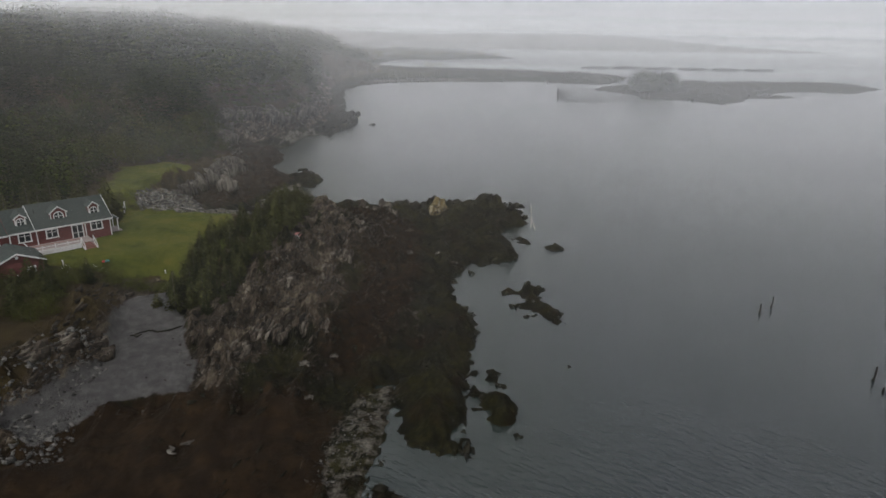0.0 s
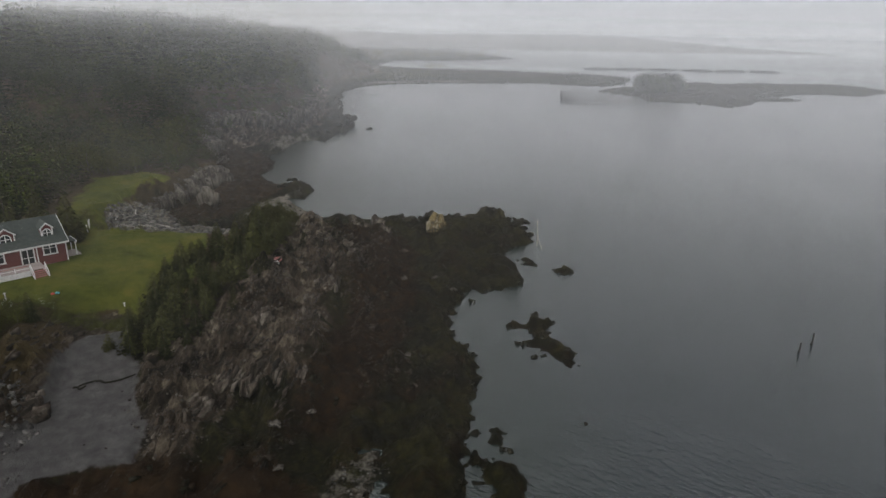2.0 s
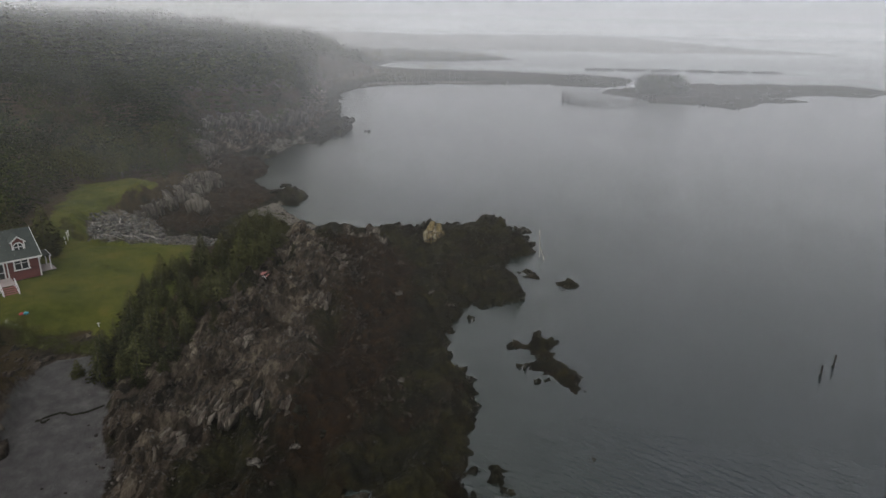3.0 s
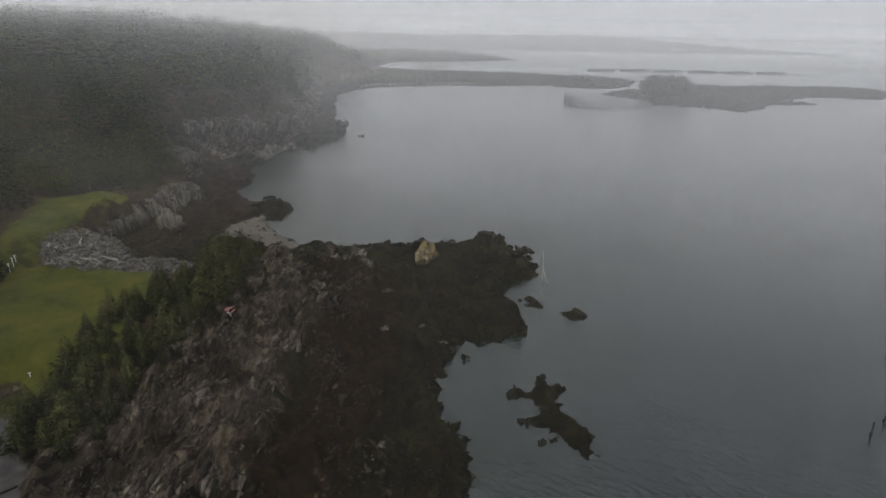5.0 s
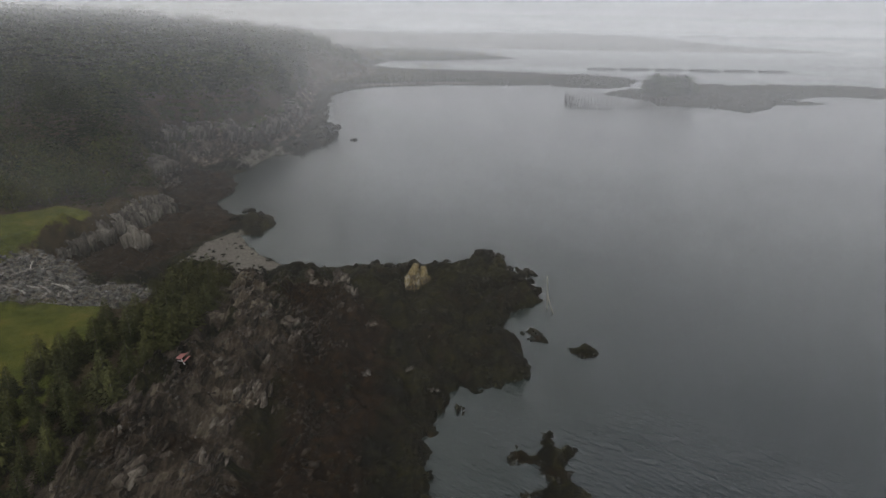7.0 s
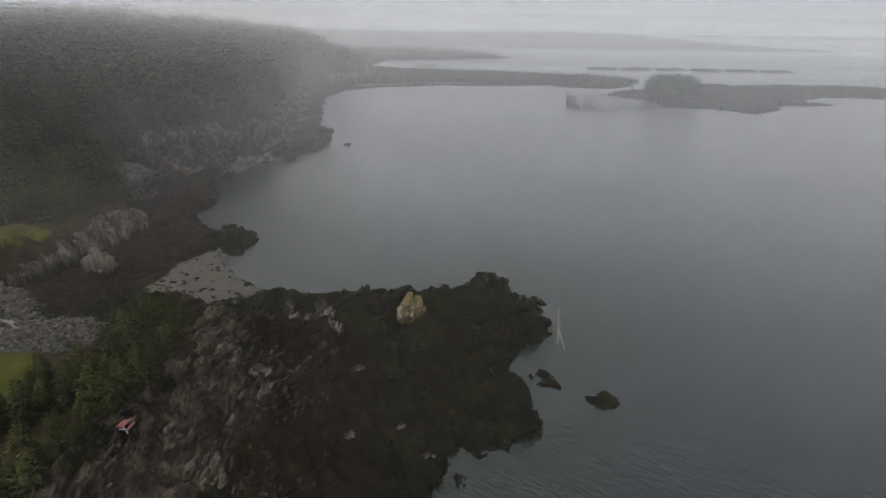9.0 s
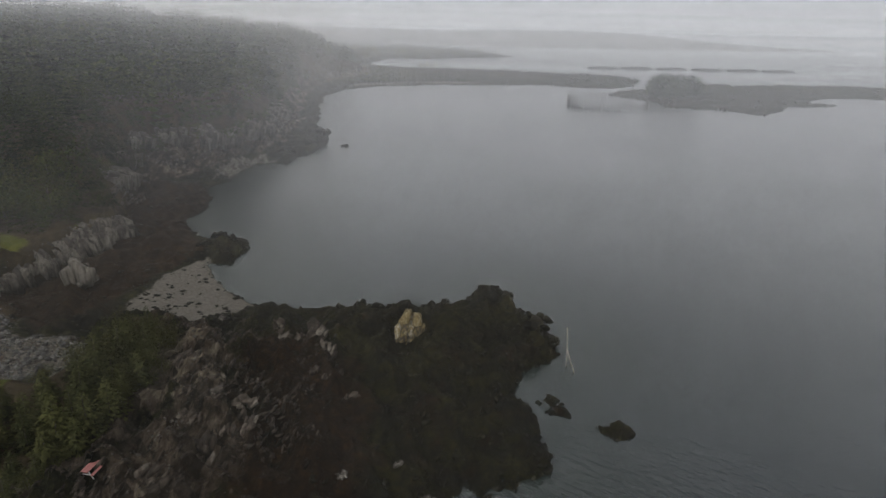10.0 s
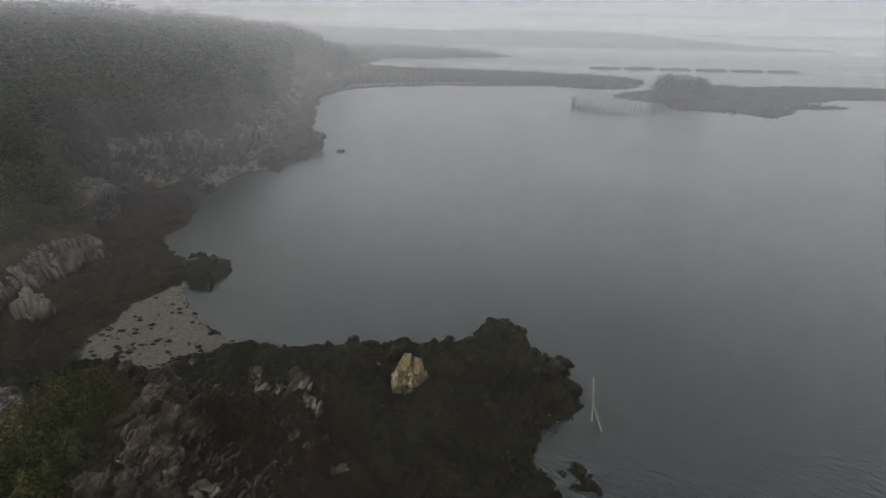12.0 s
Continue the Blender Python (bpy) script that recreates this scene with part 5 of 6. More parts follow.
# ---- rocks ----
def rock_hull(seed, points=14, stretch=(1, 1, 1)):
    """An angular rock of about 1 m: the hull of scattered points."""
    q = np.random.default_rng(seed).normal(size=(points, 3))
    q /= np.linalg.norm(q, axis=1)[:, None]
    q *= np.random.default_rng(seed + 1).uniform(0.75, 1.0, points)[:, None]
    bm = bmesh.new()
    vs = [bm.verts.new(Vector(a)) for a in q * np.array(stretch) * 0.5]
    got = bmesh.ops.convex_hull(bm, input=vs)
    loose = [v for v in bm.verts if not v.link_faces]
    bmesh.ops.delete(bm, geom=loose, context="VERTS")
    bmesh.ops.triangulate(bm, faces=bm.faces)
    bm.verts.index_update()
    v = np.array([tuple(a.co) for a in bm.verts])
    f = np.array([[a.index for a in face.verts] for face in bm.faces])
    bm.free()
    return v, f


def outcrop_mesh(seed, pieces, tall):
    """A broken outcrop about 1 m wide and 1 m high: angular blocks that lean against one another, sunk into the ground."""
    rs = np.random.default_rng(seed)
    vs, fs, off = [], [], 0
    for k in range(pieces):
        v, f = rock_hull(seed * 31 + k, int(rs.integers(11, 17)), (1, 1, 1))
        grow = 1.0 if k == 0 else rs.uniform(0.45, 0.85)
        size = np.array([0.62 * grow * rs.uniform(0.8, 1.2), 0.66 * grow * rs.uniform(0.8, 1.2), tall * (0.5 + 0.5 * grow) * rs.uniform(0.85, 1.1)])
        m = np.array(pose(0, 0, 0, rs.normal(0, 9), rs.normal(6, 9), rs.uniform(0, 360)).to_3x3())
        a, d = rs.uniform(0, 2 * math.pi), 0.0 if k == 0 else rs.uniform(0.22, 0.42)
        vs.append((v * size) @ m.T + np.array([d * math.cos(a), d * math.sin(a), 0.18 * tall * grow * (1 if k == 0 else rs.uniform(0.0, 1.2))]))
        fs.append(f + off)
        off += len(v)
    return mesh_of("rock", np.concatenate(vs), np.concatenate(fs), [])


CRAGS = [outcrop_mesh(40 + 7 * k, 7, 1.25) for k in range(9)]
STOUT = [outcrop_mesh(240 + 7 * k, 2, 1.3) for k in range(4)]


def rock(k, x, y, wide, long, high, turn, mat, label, group, z=None, name="rock", kinds=None):
    me = (kinds or CRAGS)[k % len(kinds or CRAGS)].copy()
    me.materials.clear()
    me.materials.append(mat)
    ob = new(name, me)
    z0 = max(ground_at(x, y), -0.6) if z is None else z
    ob.matrix_world = pose(x, y, z0, 0, 0, turn) @ Matrix.Diagonal((wide * 1.25, long * 1.25, high * 0.95, 1))
    return tagged(ob, label, "rock", group)


for k, (x, y, w, l_, h_) in enumerate([(15.9, 113.9, 1.3, 1.6, 0.9), (14.9, 115.6, 0.9, 1.0, 0.8), (5.9, 97.2, 1.0, 1.9, 1.1),
                                       (16.0, 67.1, 1.1, 0.9, 0.5), (4.6, 65.2, 1.5, 1.6, 1.0), (8.3, 53.5, 0.9, 1.2, 0.8),
                                       (3.4, 51.2, 1.6, 2.6, 1.6), (-4.5, 49.0, 1.0, 1.0, 0.6), (-2.8, 44.2, 2.0, 1.6, 1.2),
                                       (-27.3, 270.2, 3.0, 3.0, 2.4), (10.8, 89.3, 1.3, 1.6, 1.4), (11.7, 84.0, 1.3, 1.7, 1.1), (12.9, 80.9, 1.1, 1.4, 0.9), (14.6, 93.2, 0.9, 1.4, 1.4), (12.0, 84.7, 1.2, 1.3, 0.9), (14.0, 81.4, 1.0, 1.2, 0.7), (20.4, 111.0, 0.8, 1.0, 1.0), (22.4, 111.2, 1.7, 1.8, 1.9), (22.9, 109.9, 1.3, 1.4, 1.3), (21.5, 109.6, 1.1, 1.2, 1.0), (16.6, 115.6, 1.0, 1.5, 1.2), (17.5, 113.4, 0.9, 1.4, 0.9), (6.9, 64.4, 1.2, 1.6, 1.2), (7.2, 62.6, 0.8, 1.0, 0.8), (7.4, 58.4, 1.5, 2.0, 1.4), (6.9, 56.0, 1.4, 1.4, 1.1), (5.4, 60.8, 0.9, 1.2, 0.8),
                                       (16.9, 80.4, 1.4, 2.0, 1.5), (16.0, 83.2, 1.4, 2.0, 1.3), (14.4, 86.4, 1.3, 1.8, 1.2), (14.0, 90.6, 1.3, 1.6, 1.4), (16.6, 90.8, 0.9, 0.9, 1.0), (11.4, 89.8, 0.8, 0.9, 0.9), (-7.4, 50.2, 1.6, 2.2, 1.2), (-4.4, 44.6, 1.8, 1.6, 1.1), (3.2, 51.0, 0.9, 1.2, 0.9)]):
    rock(k, x, y, w, l_, h_, 37 * k % 60 - 30, DARK_ROCK, "dark weed-covered rock standing in the shallow water", "rocks in the water", z=-0.1 - 0.2 * h_, name="sea_rock")
for k, (x, y, w, l_, h_) in enumerate([(-9.9, 137.6, 1.2, 1.2, 0.8), (-6.8, 138.6, 1.5, 1.3, 1.7), (-4.8, 138.3, 2.4, 1.6, 1.3), (-3.0, 137.4, 1.6, 1.5, 1.1),
                                       (2.8, 137.2, 1.8, 1.6, 1.4), (4.8, 138.2, 1.2, 1.2, 0.7), (8.6, 140.6, 1.3, 1.2, 1.0), (12.4, 143.2, 1.8, 2.0, 1.3), (10.6, 144.2, 1.5, 1.6, 0.9), (13.6, 140.6, 1.6, 2.0, 1.3), (15.2, 137.0, 1.6, 1.6, 1.1), (17.6, 131.6, 1.7, 2.0, 1.2), (18.2, 128.2, 1.6, 1.8, 1.1), (14.6, 134.6, 2.4, 2.2, 1.3), (16.4, 130.4, 3.4, 4.0, 1.5),
                                       (-32.4, 160.0, 1.4, 1.8, 1.0), (-32.2, 163.4, 1.5, 2.0, 1.3), (-33.2, 166.4, 1.6, 1.4, 1.3), (-34.4, 167.8, 1.2, 1.2, 0.9), (-34.6, 163.4, 2.4, 2.4, 1.2), (-36.6, 161.2, 2.0, 2.6, 1.0), (-37.0, 277, 5, 7, 3.0), (-39, 286, 5, 6, 3.0), (-38.5, 264, 4, 6, 2.6), (-42, 250, 5, 5, 2.4), (-36.0, 271, 3, 3, 2.2)]):
    rock(k + 2, x, y, w, l_, h_, 53 * k % 80 - 40, DARK_ROCK, "dark craggy rock on the weedy headland", "crags of the headland", name="crag")
for k, (x, y, w, l_, h_) in enumerate([(-2.3, 77.6, 0.9, 0.8, 0.7), (3.0, 99.2, 1.2, 0.9, 0.7), (0.6, 103.5, 1.0, 0.8, 0.8), (-16.4, 108.0, 1.3, 1.1, 0.9), (-20.3, 113.0, 1.1, 0.9, 0.7), (-26.5, 129.5, 1.6, 1.3, 1.1),
                                       (-24.0, 131.0, 1.2, 1.1, 0.9), (-4.0, 101.0, 1.0, 0.9, 0.7), (-14.0, 63.0, 1.2, 1.0, 0.7), (-23.4, 49.3, 1.6, 0.9, 0.3), (-22.0, 50.1, 1.3, 0.7, 0.3), (-12.9, 58.9, 1.0, 0.8, 0.6), (-11.5, 66.8, 0.9, 0.8, 0.6)]):
    rock(k + 1, x, y, w, l_, h_, 71 * k % 90 - 45, PALE_ROCK, "pale grey boulder among dark shore rock", "pale boulders", name="boulder", kinds=CRAGS)


def block_crag(name, label, mat, x, y, z, size, turn):
    """A crag of upright, blunt-topped blocks that lean together, two of them taller than the rest."""
    rs = np.random.default_rng(77)
    vs, fs, off = [], [], 0
    for dx, dy, w, d, h in ((-1.0, 0.6, 1.5, 1.9, 4.0), (0.9, 0.5, 1.5, 1.8, 3.7), (0.0, 0.9, 1.3, 1.5, 3.4), (-1.7, -0.2, 1.1, 1.6, 2.6), (-0.6, -0.7, 1.4, 1.4, 2.5), (0.9, -0.8, 1.5, 1.5, 2.3), (1.9, 0.1, 1.0, 1.6, 2.3), (0.2, -1.4, 1.2, 1.1, 1.5), (-1.5, -1.3, 1.0, 1.0, 1.2), (1.6, -1.5, 0.9, 0.9, 1.0), (0.1, 1.7, 2.2, 1.4, 2.9)):
        v, f = rock_hull(int(rs.integers(9000)), 22, (1.25, 1.25, 1.15))
        v = np.clip(v * 1.35, -0.56, 0.5) * np.array([w, d, h * 1.25])
        m = np.array(pose(0, 0, 0, rs.normal(-3, 4), rs.normal(-3 * dx, 4), rs.uniform(-25, 25)).to_3x3())
        vs.append(v @ m.T + np.array([dx, dy, h * 0.42]))
        fs.append(f + off)
        off += len(v)
    for k in range(26):
        v, f = rock_hull(int(rs.integers(9000)), 13, (1, 1, 1.3))
        a, up = rs.uniform(0, 2 * math.pi), rs.uniform(0, 1) ** 1.4
        far = (2.1 - 1.1 * up) * rs.uniform(0.75, 1.0)
        m = np.array(pose(0, 0, 0, rs.normal(0, 15), rs.normal(0, 15), rs.uniform(0, 360)).to_3x3())
        vs.append((v * rs.uniform(0.5, 1.1)) @ m.T + np.array([far * math.cos(a), far * math.sin(a), 0.2 + 2.9 * up]))
        fs.append(f + off)
        off += len(v)
    ob = new(name, mesh_of(name, np.concatenate(vs), np.concatenate(fs), [mat]))
    ob.matrix_world = pose(x, y, z, 0, 0, turn) @ Matrix.Diagonal((*size, 1))
    return tagged(ob, label, "rock")


block_crag("lichen_crag", "tall pale rock crag covered with yellow lichen", LICHEN_ROCK, 0.5, 127.4, ground_at(0.3, 126.5) - 0.7, (0.88, 0.9, 0.95), 4)
block_crag("cove_boulder", "large pale boulder standing in the cove", CLIFF_ROCK, -47.2, 141.6, ground_at(-47.2, 141.6) - 0.4, (1.0, 0.9, 0.85), 150)
rock(3, -0.2, 131.6, 3.2, 2.2, 2.2, 10, DARK_ROCK, "dark crag behind the lichen-covered rock", "crags of the headland", name="crag", kinds=STOUT)
for k, (x, y, w_, h_) in enumerate([(-14.8, 125.0, 1.3, 2.2), (-10.4, 124.2, 2.0, 2.4), (-8.8, 120.4, 1.3, 1.5), (-9.0, 115.9, 1.3, 1.3), (-4.8, 112.9, 1.4, 1.0), (-13.6, 106.5, 1.8, 1.3), (-15.4, 101.8, 1.9, 2.2), (-12.2, 123.0, 1.2, 1.2)]):
    rock(k, x, y, w_, w_ * 1.2, h_, 31 * k % 50 - 25, ROCK, "grey-brown rock pinnacle on the weedy headland", "pinnacles", name="pinnacle", kinds=CRAGS)
rock(1, -66.0, 203.5, 5.0, 4.0, 3.4, 15, CLIFF_ROCK, "pale heap of rock under the wooded cliff", "", name="cliff_foot_rock", kinds=CRAGS)


# Strata slabs of the bluff, and loose blocks: far more than one could count.
def broken_block(seed, size, jitter):
    """A block with shifted corners, about 1 m across."""
    rs = np.random.default_rng(seed)
    v = np.array([(x, y, z) for x in (-1, 1) for y in (-1, 1) for z in (-1, 1)], float)
    v = (v * rs.uniform(1 - jitter, 1, (8, 3)) + rs.normal(0, jitter * 0.25, (8, 3))) * np.array(size) * 0.5
    q = [(0, 1, 3, 2), (4, 6, 7, 5), (0, 4, 5, 1), (2, 3, 7, 6), (0, 2, 6, 4), (1, 5, 7, 3)]
    return v, np.array([t_ for a, b, c, d in q for t_ in ((a, b, c), (a, c, d))])


SLABS = [broken_block(500 + k, (0.26, 1.5, 1.0), 0.55) for k in range(14)]
CHIPS = [broken_block(540 + k, (1.0, 0.8, 0.6), 0.6) for k in range(12)]


def rib_outcrop(x, y, wide, deep, high, turn, seed, mat, label, group, base=None, lean=12, thin=(0.14, 0.42), even=False):
    """An outcrop of upright plates that stand side by side, higher in the middle, with a ragged steep front."""
    rs = np.random.default_rng(seed)
    home = thing("rock_outcrop", label, "rock", pose(x, y, ground_at(x, y) - 0.3 if base is None else base, 0, 0, turn), group)
    u = -wide / 2
    while u < wide / 2:
        t = rs.uniform(*thin)
        dome = math.sqrt(max(0.12, 1 - (2 * u / (wide + 0.8)) ** 2))
        for front in range(2):
            h = high * (dome * rs.uniform(0.5, 1.1) if not even else 0.75 * rs.uniform(0.9, 1.1) + 0.25 * dome) * (1.0 if front == 0 else rs.uniform(0.3, 0.7) if not even else rs.uniform(0.5, 0.85))
            d = deep * rs.uniform(0.5, 1.0)
            v, f = broken_block(int(rs.integers(1 << 30)), (t * (2.1 if even else 1.25), d, h + 1.2), 0.3 if even else 0.4)
            v[v[:, 2] > 0, 2] -= np.abs(rs.normal(0, (0.05 if even else 0.16) * h, (v[:, 2] > 0).sum()))
            m = np.array(pose(0, 0, 0, rs.normal(7, 3 if even else 7), rs.normal(lean, 3 if even else 6), rs.normal(0, 9)).to_3x3())
            v = v @ m.T + np.array([u + t / 2, (0.25 - 0.55 * front) * deep + rs.normal(0, (0.08 if even else 0.2) * deep), (h - 1.2) / 2])
            new("slab", mesh_of("slab", v, f, [mat])).parent = home
        u += t
    return home


# The cliff over the cove.
for k, (x, y, w_, h_, a) in enumerate([(-51.6, 162.4, 4.2, 4.6, 72), (-52.0, 158.8, 4.4, 5.6, 74), (-52.9, 154.6, 4.8, 5.6, 66), (-54.6, 150.2, 5.0, 4.8, 60), (-56.4, 145.8, 5.0, 4.0, 62), (-57.7, 141.2, 5.2, 3.4, 72), (-58.8, 136.4, 5.2, 2.8, 76), (-58.6, 131.4, 4.6, 2.2, 82), (-58.4, 127.0, 4.4, 1.8, 96)]):
    rib_outcrop(x, y, w_, 2.6, h_, a, 900 + k, CLIFF_ROCK, "pale upright strata of a small cliff above the cove", "cliff over the cove", 1.7, -20, (0.25, 0.6), True)
# Outcrops of the bluff and of the weedy headland.
BARE = [(-15.6, 70.6, 5.5, 2.0), (-19.6, 69.2, 4.0, 1.6), (-22.8, 65.4, 3.6, 1.3), (-24.8, 61.6, 3.0, 1.2), (-14.4, 76.6, 3.2, 1.7), (-18.4, 75.6, 3.6, 1.0), (-15.6, 82.6, 3.4, 1.4), (-20.6, 80.6, 3.0, 0.8),
        (-16.4, 88.4, 3.0, 1.5), (-14.6, 93.8, 3.4, 1.7), (-17.8, 96.4, 2.8, 0.9), (-15.4, 100.6, 2.8, 1.6), (-13.2, 103.4, 2.4, 0.9), (-18.6, 104.6, 2.4, 0.8), (-20.6, 112.2, 2.2, 0.8),
        (-14.4, 123.4, 1.4, 1.1), (-10.0, 122.4, 1.9, 1.7), (-8.4, 119.6, 1.4, 1.0), (-7.4, 114.6, 1.3, 0.9)]
for k, (x, y, w_, h_) in enumerate(BARE):
    rib_outcrop(x, y, w_, 1.7, h_, -14 + 12 * math.sin(k * 2.3), 930 + k, ROCK, "grey-brown ribs of upright broken strata on the bluff", "strata outcrops of the bluff")
BANKS = [(-36.6, 62.8, 3.6, 1.2, -40), (-38.2, 60.2, 3.4, 0.9, -40), (-40.0, 57.6, 3.4, 0.8, -35), (-42.2, 54.2, 3.6, 0.8, -35)]
for k, (x, y, w_, h_, a) in enumerate(BANKS):
    rib_outcrop(x, y, w_, 1.8, h_, a, 980 + k, ROCK, "grey ribs of strata in the bank above the mud flat", "strata outcrops of the bank", None, 18, (0.1, 0.26))
# The sea cliff under the wood.
CLIFFS = [(-62, 184, 6, 3), (-67, 198, 6, 3.5), (-70.5, 212, 6, 3), (-66.5, 224, 8, 4.5), (-61.5, 236, 8, 5.5), (-58.5, 243, 6, 3.5), (-54.5, 255, 7, 5.5), (-52.5, 264, 6, 3.5), (-53.5, 276, 7, 4), (-55, 290, 7, 3.5), (-58, 304, 7, 4)]
for k, (x, y, w_, h_) in enumerate(CLIFFS):
    rib_outcrop(x, y, w_, 4.0, h_, 70 - 20 * (1 < k < 6) + 14 * math.sin(k * 1.9), 990 + k, CLIFF_ROCK, "grey upright strata of the sea cliff under the wood", "strata of the sea cliff", None, 14, (0.4, 1.2), True)


def tilted(protos, count, poly, sizes, seed, test, lean=25, turn0=-14, sink=0.2, dip=0):
    rs = np.random.default_rng(seed)
    P_ = np.array(poly)
    q = rs.uniform(P_.min(0), P_.max(0), (count * 4, 2))
    q = q[inside(poly, q[:, 0], q[:, 1]) > 0]
    z_, dl_, du_, be_, fl_, ru_, _ = land(q[:, 0], q[:, 1])
    ok = test(q[:, 0], q[:, 1], z_, dl_, du_, be_, fl_, ru_)
    q, z_ = q[ok][:count], z_[ok][:count]
    vs, fs, off = [], [], 0
    for (x, y), zz in zip(q, z_):
        v, f = protos[rs.integers(len(protos))]
        s = sizes[0] * (sizes[1] / sizes[0]) ** (rs.uniform() ** 1.8)
        m = np.array(pose(0, 0, 0, rs.normal(0, lean), dip + rs.normal(0, lean), turn0 + rs.normal(0, 22 if lean > 14 else 11)).to_3x3())
        vs.append((v * s) @ m.T + np.array([x, y, zz - sink * s * 0.3]))
        fs.append(f + off)
        off += len(v)
    return np.concatenate(vs), np.concatenate(fs)


def stuff(name, vf, mat, label, category):
    return tagged(new(name, mesh_of(name, *vf, [mat])), label, category, kind="stuff")


BLUFF = [(-30, 58), (-12, 58), (-8, 80), (-5, 100), (-4, 122), (-20, 130), (-26, 122), (-21, 112), (-24, 92), (-27, 76), (-30, 68)]
stuff("rock_slabs", tilted(SLABS, 2000, BLUFF, (0.25, 1.2), 31, lambda x, y, z, dl, du, be, fl, ru: (du < 0.3) & (dl > 1) & (-du < 3.5 + 13 * fbm(x / 5, y / 5, 33, 2)) & (z > 1.3) & (fl < -0.3) & (fbm(x / 3.5, y / 3.5, 44, 3) > 0.47), 15, sink=0.7, dip=22), ROCK,
      "broken upright slabs of grey and brown strata", "rock")
stuff("bluff_blocks", tilted(CHIPS, 600, BLUFF, (0.12, 0.55), 32, lambda x, y, z, dl, du, be, fl, ru: (du < 0.4) & (dl > 1) & (-du < 15), 40), ROCK, "loose angular blocks of rock on the bluff", "rock")
stuff("stone_chips", tilted(CHIPS, 1500, BLUFF, (0.10, 0.42), 59, lambda x, y, z, dl, du, be, fl, ru: (inside(PALE, x, y) > -0.4) & (du < 1.5) & (fbm(x / 3, y / 3, 60, 3) > 0.45), 40), PALE_ROCK, "small pale chips of stone strewn over the bluff", "stones")
stuff("cliff_slabs", tilted(SLABS, 1700, [(-64, 172), (-46, 172), (-56, 200), (-46, 245), (-36, 290), (-42, 330), (-64, 330), (-62, 250), (-72, 200)], (0.5, 2.4), 34,
      lambda x, y, z, dl, du, be, fl, ru: (du < 1.0) & (du > -9) & (z > 3.0) & (ru < 0) & (fbm(x / 6, y / 6, 45, 3) > 0.49), 15, sink=0.6, dip=20), ROCK, "pale upright strata of the sea cliff", "rock")
stuff("bank_slabs", tilted(SLABS, 380, [(-60, 36), (-40, 46), (-36, 60), (-39, 76), (-43, 78), (-46, 60), (-60, 48)], (0.3, 1.3), 35, lambda x, y, z, dl, du, be, fl, ru: (du < 0.0) & (du > -5) & (fl < 0.2), 10, sink=0.5, dip=24), ROCK,
      "broken slabs of the bank above the mud flat", "rock")
stuff("headland_blocks", tilted(SLABS, 1800, [(-30, 40), (4, 48), (8, 80), (15, 102), (21, 130), (12, 144), (-22, 140), (-24, 124), (-10, 100), (-14, 70)], (0.2, 1.1), 36,
      lambda x, y, z, dl, du, be, fl, ru: (dl > -0.4) & (-du > 5) & (be < -0.5) & (z < 5) & (fbm(x / 4, y / 4, 46, 3) > 0.5), 13, sink=1.0, dip=18), DARK_ROCK, "dark blocks and lumps under rockweed", "rock")
TUFTS = [rock_hull(580 + k, 11, (1.0, 1.0, 0.55)) for k in range(8)]
stuff("rockweed_tufts", tilted(TUFTS, 6000, [(-34, 38), (-8, 40), (4, 48), (8, 80), (16, 102), (21, 130), (12, 144), (-22, 140), (-24, 124), (-6, 104), (-12, 74), (-24, 60)], (0.45, 2.0), 49,
      lambda x, y, z, dl, du, be, fl, ru: (dl > 0.1) & (-du > 9) & (be < -0.5) & (fl < -1) & (z < 4) & (fbm(x / 5, y / 5, 77, 3) > 0.44), 12, sink=1.05), ROCKWEED, "dark olive rockweed draped over the headland", "seaweed")
BROWNWEED = material("brown_rockweed", 0.65, 0.7, 9.0, tones=[(0.0050, 0.0031, 0.0012), (0.0122, 0.0073, 0.0026), (0.026, 0.0162, 0.0060)], scale=1.1, spec=0.3)
stuff("brown_weed", tilted(TUFTS, 2600, [(-36, 36), (-9, 36), (-9, 56), (-13, 60), (-24, 57.5), (-33, 53)], (0.5, 2.4), 57,
      lambda x, y, z, dl, du, be, fl, ru: (dl > 0.3) & (fl < -1.2) & (fbm(x / 4, y / 4, 78, 3) > 0.40), 9, sink=1.25), BROWNWEED, "matted red-brown rockweed over the near flat", "seaweed")
stuff("rust_weed", tilted(TUFTS, 1500, [(-14, 100), (-12, 104), (-9, 101), (-3.7, 88.5), (1.3, 79), (2.5, 74), (-7, 70), (-9, 82)], (0.5, 2.2), 58,
      lambda x, y, z, dl, du, be, fl, ru: (dl > 0.5) & (fbm(x / 4, y / 4, 79, 3) > 0.44), 10, sink=1.15), BROWNWEED, "matted red-brown rockweed down the headland's middle", "seaweed")
stuff("cove_weed", tilted(TUFTS, 1300, [(-30, 124), (-38, 126), (-46, 124), (-56, 134), (-52, 150), (-58, 172), (-66, 205), (-48, 240), (-52, 212), (-46, 186), (-34, 170), (-37, 150), (-40, 140)], (0.4, 1.6), 50,
      lambda x, y, z, dl, du, be, fl, ru: (dl > 0.1) & (be < -0.3) & (z < 2.6) & (ru < 0) & (du < -2), 14, sink=0.75), ROCKWEED, "dark rockweed over the flats of the cove", "seaweed")
stuff("rubble_stones", tilted(CHIPS, 2600, RUBBLE, (0.15, 1.1), 37, lambda x, y, z, dl, du, be, fl, ru: ru > 0.2, 30), STONES, "pale rubble stones in the back of the cove", "stones")
